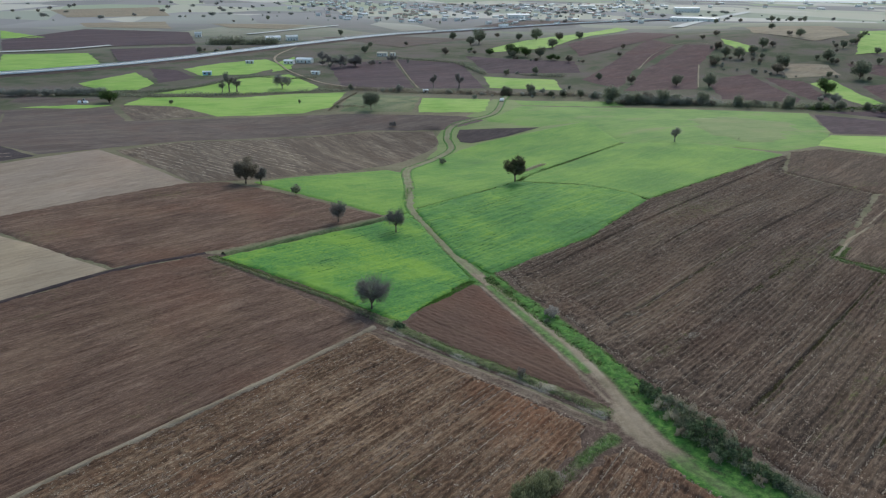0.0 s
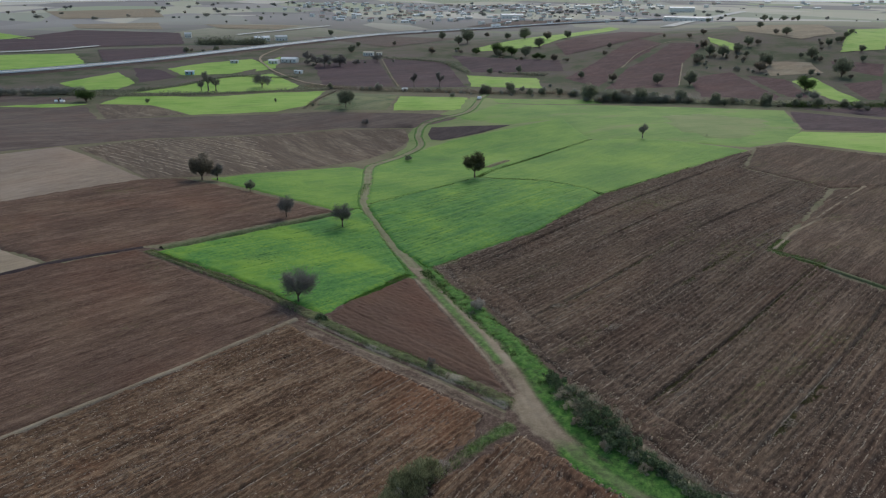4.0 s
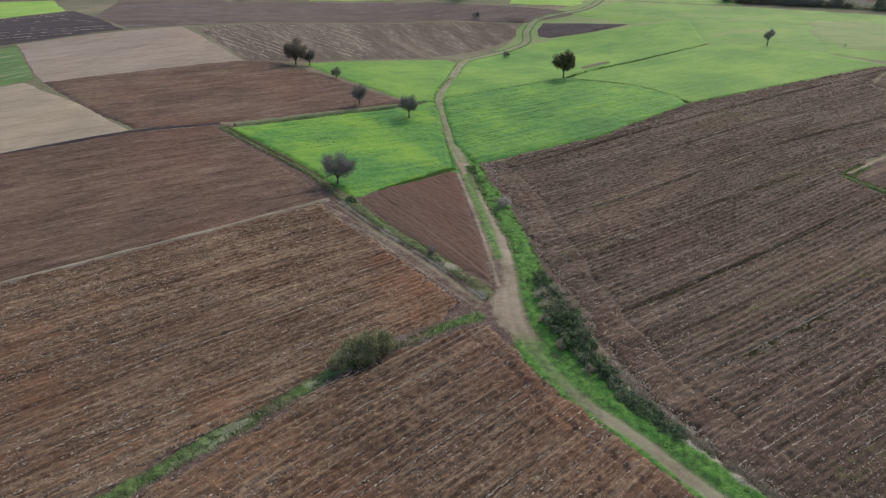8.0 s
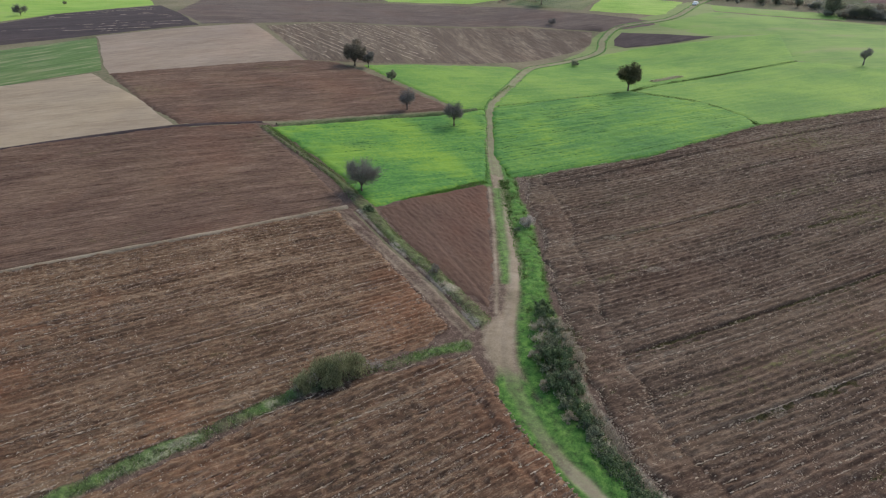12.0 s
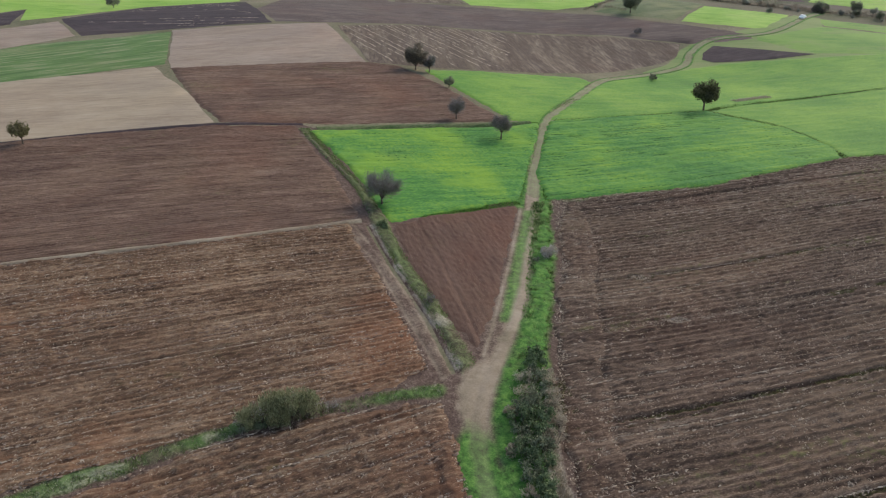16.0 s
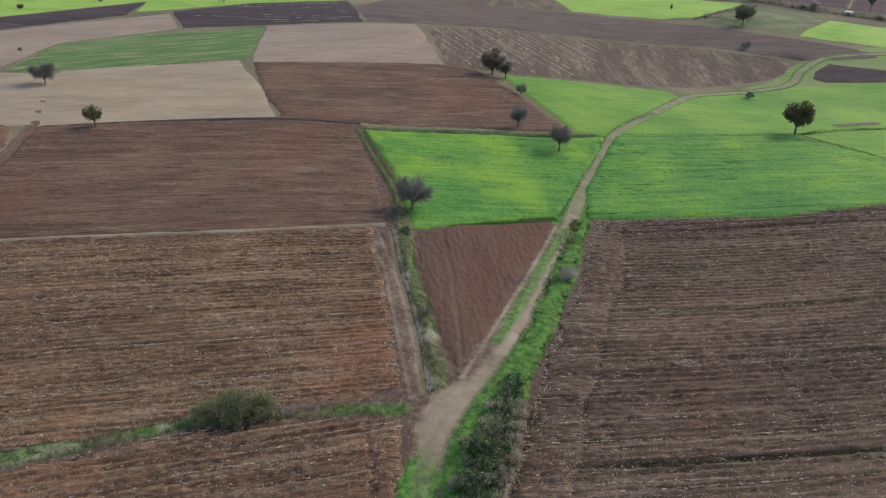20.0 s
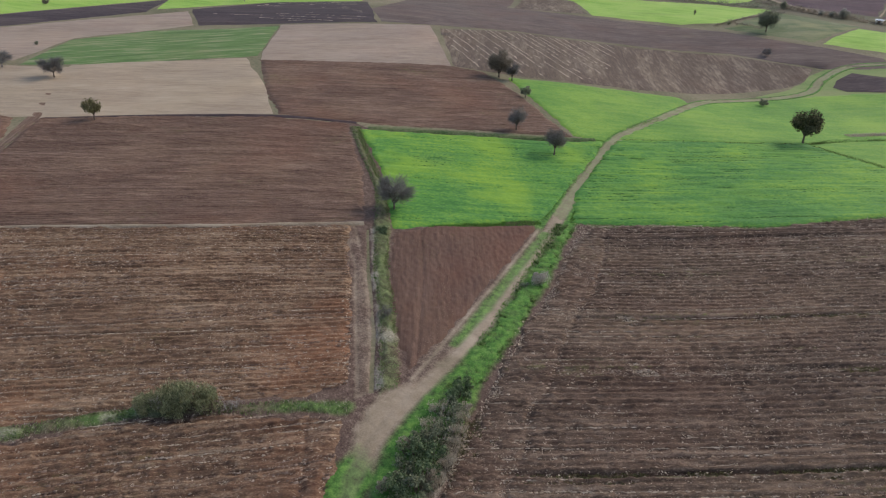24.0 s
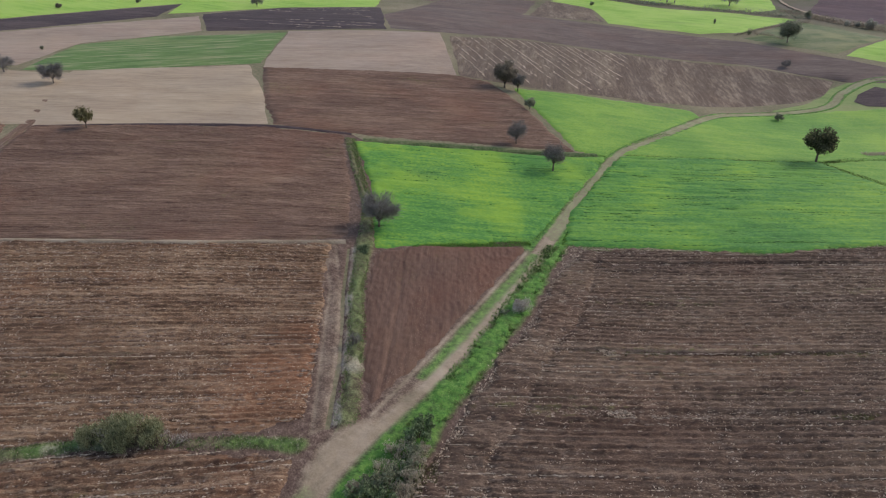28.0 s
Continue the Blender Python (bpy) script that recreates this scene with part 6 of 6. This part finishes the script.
tagged(tufts("grass_tufts", xs, ys, 0.06, 0.22, 0.10, DULL_BLADE, 3, 0.6, 48, 0.08), "dull green grass tufts between ploughed fields", "grass")
xs, ys = along(HEDGE_LINE, 1500, -0.9, 0.9, 247)
tagged(tufts("dry_grass", xs, ys, 0.1, 0.35, 0.08, DEAD, 3, 0.7, 248), "pale dry grass between ploughed fields", "grass")
for outline, n, label in ((N_FIELD, 16000, "pale straw and stalks strewn on ploughed soil"), (S_FIELD, 16000, "pale straw and stalks strewn on coarse soil"), (E_FIELD, 46000, "pale straw flecks on a ploughed field")):
    xs, ys = strewn(outline, n, n)
    keep = grain(xs * 0.12, ys * 0.12, 61) + 0.4 * grain(xs * 0.5, ys * 0.5, 62) > 0.62
    tagged(tufts("straw_litter", xs[keep], ys[keep], 0.02, 0.06, 0.20, STRAW, 2, 2.5, 63, 0.34), label, "straw")
for outline, n, label in ((N_FIELD, 5000, "clods of turned earth on a ploughed field"), (S_FIELD, 7000, "pale clods of turned earth on coarse soil"), (E_FIELD, 9000, "clods of turned earth on a wide field")):
    xs, ys = strewn(outline, n, n + 1)
    tagged(tufts("earth_clods", xs, ys, 0.08, 0.16, 0.26, CLOD, 3, 0.8, 64, 0.14), label, "clods")


STUBBLE_FIELD = [(-103.9, 86.4), (-92.0, 106.9), (-67.0, 130.0), (-56, 112), (-46, 86), (-60.0, 68.9), (-72.0, 59.3)]
tagged(windrows("straw_rows", STUBBLE_FIELD, STRAW, -26, 2.6, 0.45, 1.6, 0.52, 71, 0.16), "pale straw rows on a stubble field", "straw")
tagged(windrows("straw_rows", E_FIELD, STRAW, ROWS_E, 1.2, 0.13, 0.55, 0.46, 72, 0.36), "broken pale straw rows on a ploughed field", "straw")
tagged(windrows("straw_rows", N_FIELD, STRAW, ROWS_W, 1.7, 0.14, 0.5, 0.44, 73, 0.36), "broken pale straw rows on ploughed soil", "straw")
tagged(windrows("straw_rows", S_FIELD, STRAW, 56, 1.2, 0.15, 0.4, 0.46, 173, 0.36), "broken pale straw rows on coarse soil", "straw")
tagged(windrows("sod_rows", E_FIELD, CLOD, ROWS_E, 0.75, 0.24, 0.45, 0.32, 74, 0.30), "broken sods along the plough rows", "clods")
tagged(windrows("sod_rows", N_FIELD, CLOD, ROWS_W, 0.7, 0.24, 0.45, 0.40, 75, 0.32), "broken sods along the plough rows", "clods")
tagged(windrows("sod_rows", S_FIELD, CLOD, 56, 0.7, 0.26, 0.45, 0.45, 76, 0.33), "broken sods along the plough rows", "clods")


tagged(windrows("clover_clumps", CLOVER_EAST, CLUMP, ROWS_E, 1.3, 0.36, 0.9, 0.48, 77, 0.36), "dark clumps of clover in drilled rows", "clover")
tagged(windrows("clover_clumps", CLOVER_WEST, CLUMP, 50, 1.1, 0.36, 0.6, 0.28, 78, 0.32), "dark clumps of clover in a meadow", "clover")
xs, ys = along(EAST_EDGE, 6500, -3.8, 0.6, 251)
tagged(tufts("straw_litter", xs, ys, 0.03, 0.10, 0.20, STRAW, 2, 2.2, 252, 0.24), "pale straw flecks on a field margin", "straw")


xs, ys = along([(17.0, 92.0), (20.4, 97.4), (23.6, 101.4)], 700, -0.9, 0.9, 261)
tagged(tufts("dry_grass", xs, ys, 0.2, 0.6, 0.12, DEAD, 3, 0.6, 262, 0.1), "pale dry grass ridge on a field boundary", "grass")
# dark leafy clumps, their colour also standing for shaded gaps in the grass
xs, ys = along(VERGE_LINE, 5200, -1.5, 1.3, 255)
keep = grain(xs * 0.9, ys * 0.9, 256) > 0.56
tagged(tufts("weed_clumps", xs[keep], ys[keep], 0.06, 0.22, 0.16, LEAF_GREEN, 4, 0.9, 257, 0.10), "dark green leafy weeds, coloured for shaded gaps in a lush verge", "weeds")
xs, ys = along(VERGE_LINE, 1200, -1.3, 1.1, 253)
tagged(tufts("weed_clumps", xs, ys, 0.10, 0.28, 0.20, DULL_BLADE, 5, 0.9, 254, 0.1), "dark leafy weeds in a lush verge", "weeds")
tagged(windrows("straw_rows", [(-178, 44), (-181, 74), (-171, 104), (-126, 72), (-150, 30)], STRAW, 38, 5.0, 0.5, 2.2, 0.36, 79, 0.14), "pale straw streaks on a dark field", "straw")


c, n = math.cos(radians(46)), math.sin(radians(46))
rows_at = [((u, v), (u + length, v)) for u, v, length in ((-10, -51.8, 56), (-4, -73.8, 40), (8, -26.8, 30), (-6, -64.4, 14), (20, -37.8, 24))]
for k, (a, b) in enumerate(rows_at):
    line = [(u * c - v * n, u * n + v * c) for u, v in (a, ((a[0] + b[0]) / 2, a[1] + 0.3), b)]
    xs, ys = along(line, 3600 if k == 0 else 900, 0.1, 1.1, 400 + k)
    keep = grain(xs * 0.2, ys * 0.2, 401) > 0.38
    tagged(tufts("weed_strip", xs[keep], ys[keep], 0.05, 0.16, 0.16, LEAF_OLIVE, 3, 0.9, 410 + k, 0.22), "thin olive weeds along a dead furrow", "weeds")
xs, ys = along([(23.6, -40.5), (27.4, -46.0), (31.0, -50.5)], 1500, -2.6, 1.4, 420)
keep = grain(xs * 0.7, ys * 0.7, 421) > 0.45
tagged(tufts("weed_clumps", xs[keep], ys[keep], 0.06, 0.2, 0.16, LEAF_OLIVE, 3, 0.9, 422, 0.2), "olive weeds on the turned edge of a field", "weeds")
for k, (x, y, r) in enumerate(((42.5, -49.9, 1.8), (45.0, -47.0, 1.0), (30.5, -22.5, 1.1), (24.0, -14.5, 0.9), (48.5, -41.0, 1.3))):
    ring = np.random.default_rng(430 + k)
    turn, far = ring.uniform(0, math.tau, 170), r * np.sqrt(ring.random(170))
    tagged(tufts("straw_heap", x + far * np.cos(turn) * 1.5, y + far * np.sin(turn) * 0.8, 0.04, 0.12, 0.22, STRAW, 2, 2.2, 440 + k, 0.30), "pale scattered straw heap on ploughed soil", "straw")


# ---- buildings ----
def house(name, label, wide, deep, tall, roof_rise, wall_mat, roof_mat, windows=3, eave=0.4, framed=True):
    root = tagged(new(name), label, "building")
    w, d = wide / 2, deep / 2
    s = Shape().box(-w, -d, -1, w, d, tall)
    s.add([(-w, -d, tall), (-w, d, tall), (-w, 0, tall + roof_rise), (w, -d, tall), (w, d, tall), (w, 0, tall + roof_rise)], [(0, 2, 1), (3, 4, 5)])
    part("wall", s, wall_mat, root)
    t = 0.18
    k = (d + eave) / d
    for side in (-1, 1):
        r = Shape()
        y, z = side * d * k, tall + roof_rise * (1 - k)
        a = [(-w - eave, y, z), (w + eave, y, z), (w + eave, 0, tall + roof_rise), (-w - eave, 0, tall + roof_rise)]
        r.add(a + [(p[0], p[1], p[2] + t) for p in a], [(0, 1, 2, 3), (4, 7, 6, 5), (0, 4, 5, 1), (1, 5, 6, 2), (2, 6, 7, 3), (3, 7, 4, 0)])
        part("roof", r, roof_mat, root)
    for side in (-1, 1):
        for i in range(windows):
            x = -w + wide * (i + 0.5) / windows
            if side < 0 and i == windows // 2:
                part("door", Shape().box(x - 0.5, -d - 0.05, 0, x + 0.5, -d + 0.05, 2.1), DOOR_WOOD, root)
            else:
                pane = part("window", Shape().box(x - 0.6, side * d - 0.04, 0.9, x + 0.6, side * d + 0.04, 2.1), GLASS_DARK, root)
                if framed:
                    f = Shape()
                    for x0, z0, x1, z1 in ((x - 0.68, 0.82, x - 0.6, 2.18), (x + 0.6, 0.82, x + 0.68, 2.18), (x - 0.6, 0.82, x + 0.6, 0.9), (x - 0.6, 2.1, x + 0.6, 2.18)):
                        f.box(x0, side * d - 0.06, z0, x1, side * d + 0.06, z1)
                    part("window_frame", f, WALL_WHITE, pane)
    return root


def stand(ob, x, y, turn, scale=1.0):
    ob.matrix_basis = pose(x, y, zat(x, y) + 0.1, 0, 0, turn) @ Matrix.Diagonal((scale, scale, scale, 1))
    return ob


stand(house("white_shed", "white long farm shed with a pale sheet roof", 15, 7, 3.2, 1.2, WALL_WHITE, ROOF_WHITE, 4), -112, 388, -10, 0.75)
stand(house("white_shed", "low white shed beside a long shed", 9, 6, 2.8, 0.9, WALL_WHITE, ROOF_WHITE, 3), -121, 379, -10, 0.75)
stand(house("farm_house", "white farm house at a field's edge", 8, 7, 4.5, 1.6, WALL_WHITE, ROOF_GREY, 3), -258, 586, 15, 0.75)
stand(house("white_shed", "pale farm building near the highway", 14, 9, 4.5, 1.5, WALL_WHITE, ROOF_GREY, 4), -160, 560, 25, 0.75)
stand(house("white_shed", "pale farm building near the highway", 18, 10, 4.0, 1.8, WALL_WHITE, ROOF_WHITE, 4), -176, 552, 25, 0.75)
stand(house("farm_house", "whitewashed house on the slope", 10, 6, 3.0, 0.8, WALL_WHITE, WALL_CREAM, 4), -62, 438, -8, 0.75)
stand(house("farm_house", "small white annexe beside a house", 5, 4, 2.4, 0.6, WALL_WHITE, WALL_CREAM, 2), -54, 440, -8, 0.75)
stand(house("field_hut", "small white hut by the lane", 7, 3, 2.0, 0.4, WALL_WHITE, ROOF_WHITE, 2), -93.4, 331, -20, 0.75)
stand(house("field_hut", "pale blue metal hut in a green meadow", 6.5, 4, 2.6, 0.5, PAINT_BLUE, ROOF_WHITE, 2), -156.6, 314.4, 10, 0.75)
stand(house("field_hut", "grey field hut in a meadow", 7, 4, 2.2, 0.5, ROOF_GREY, ROOF_GREY, 2), -148, 376, 12, 0.75)
stand(house("field_hut", "small white hut among bushes", 3.5, 2.5, 1.8, 0.4, WALL_WHITE, ROOF_WHITE, 1), -20.5, 257, 0, 0.75)
stand(house("plastic_tunnel", "low white plastic-covered tunnel in a field", 5.5, 2.4, 0.6, 0.5, ROOF_WHITE, ROOF_WHITE, 1, 0.05), -178.2, 207, 5, 0.75)
stand(house("warehouse", "long white warehouse with a sheet roof", 62, 16, 4.5, 1, WALL_WHITE, ROOF_WHITE, 9), 318, 872, -33)
stand(house("warehouse", "large white industrial hall", 42, 25, 7, 1.5, WALL_WHITE, ROOF_WHITE, 8), 405, 1190, -10)
stand(house("warehouse", "pale grey industrial hall", 30, 18, 6, 1.5, WALL_WHITE, ROOF_GREY, 6), 250, 1320, 5)
stand(house("warehouse", "white industrial hall on the plain", 34, 14, 5, 1.5, WALL_WHITE, ROOF_WHITE, 6), 90, 1010, 8)
MODELS = [house("village_house", "white village house with a red tiled roof", 11, 9, 5.8, 2.2, WALL_WHITE, ROOF_RED, 3, framed=False), house("village_house", "cream village house with a red tiled roof", 13, 9, 4.2, 2.0, WALL_CREAM, ROOF_RED, 4, framed=False),
          house("village_house", "white village house with a grey roof", 12, 10, 6.5, 1.2, WALL_WHITE, ROOF_GREY, 4, framed=False), house("village_house", "pale low village building with a white roof", 18, 9, 4.0, 1.2, WALL_WHITE, ROOF_WHITE, 5, framed=False)]
lots = random.Random(8)
for n in range(330):
    d = 840 + 700 * lots.random() ** 0.75
    x = lots.uniform(-0.235, 0.275) * d + lots.gauss(0, 15)
    src = MODELS[n % 4]
    m = pose(x, d, zat(x, d), 0, 0, lots.uniform(-40, 40)) @ Matrix.Diagonal((0.75, 0.75, 0.75, 1))
    if n < 4:
        src.matrix_basis = m
        tagged(src, group="houses of the village")
    else:
        copy_thing(src, m)
for n in range(50):
    d = lots.uniform(1300, 2300)
    x = lots.uniform(0.2, 0.62) * d
    copy_thing(MODELS[(3 * n + 2) % 4], pose(x, d, zat(x, d), 0, 0, lots.uniform(-40, 40)))


# ---- vehicles on the highway ----
def car(name, label, paint, long=4.3, wide=1.8, tall=1.45):
    root = tagged(new(name), label, "car")
    w = wide / 2
    s = Shape()
    prof = ((-long / 2, 0.35), (-long / 2, 0.85), (-long * 0.36, 0.95), (-long * 0.24, tall), (long * 0.12, tall), (long * 0.28, 0.95), (long / 2, 0.8), (long / 2, 0.35))
    n = len(prof)
    s.add([(x, sy * w * (0.82 if z > 1.2 else 1), z) for sy in (-1, 1) for x, z in prof], [tuple(range(n)), tuple(range(2 * n - 1, n - 1, -1))] + [(k, n + k, n + (k + 1) % n, (k + 1) % n) for k in range(n)])
    part("body", s, paint, root)
    part("windscreen", Shape().box(long * 0.14, -w * 0.75, 1.0, long * 0.22, w * 0.75, tall - 0.12), GLASS_DARK, root)
    for x in (-long * 0.3, long * 0.3):
        for y in (-w + 0.02, w - 0.2):
            w_ = part("wheel", Shape().tube([(x, y, 0.32), (x, y + 0.18, 0.32)], [0.32, 0.32], 12), RUBBER, root)
            part("rim", Shape().tube([(x, y - 0.01, 0.32), (x, y + 0.19, 0.32)], [0.2, 0.2], 12), STEEL, w_)
    return root


def lorry():
    root = tagged(new("lorry"), "white lorry with a long box trailer on the highway", "lorry")
    part("trailer", Shape().box(-9, -1.25, 1.1, 2.5, 1.25, 3.9), CAR_WHITE, root)
    part("cab", Shape().box(2.9, -1.2, 0.6, 5.2, 1.2, 3.5), CAR_WHITE, root)
    part("windscreen", Shape().box(5.16, -1.05, 1.9, 5.26, 1.05, 3.0), GLASS_DARK, root)
    for x in (-7.5, -6.2, -4.9, 1.2, 4.0):
        for y in (-1.25, 0.95):
            w_ = part("wheel", Shape().tube([(x, y, 0.5), (x, y + 0.3, 0.5)], [0.5, 0.5], 12), RUBBER, root)
            part("rim", Shape().tube([(x, y - 0.01, 0.5), (x, y + 0.31, 0.5)], [0.3, 0.3], 12), STEEL, w_)
    return root


def on_road(ob, k, side):
    line = curve_through(HIGHWAY, 6)
    i = int(k * (len(line) - 2))
    d = (line[i + 1] - line[i]).normalized()
    q = line[i] + Vector((d.y, -d.x, 0)) * side
    ob.matrix_basis = pose(q.x, q.y, zat(q.x, q.y) + 1.46, 0, 0, math.degrees(math.atan2(d.y, d.x)))
    return ob


on_road(lorry(), 0.715, -1.9)
on_road(car("car", "dark car driving on the highway", CAR_DARK), 0.60, 1.8)
on_road(car("car", "white car driving on the highway", CAR_WHITE), 0.75, 4.2)
on_road(car("car", "white car driving on the highway", CAR_WHITE), 0.46, -1.9)
van = car("car", "white car parked on the lane by the stream", CAR_WHITE)
van.matrix_basis = pose(18.2, 228, zat(18.2, 228) + 0.16, 0, 0, 80)
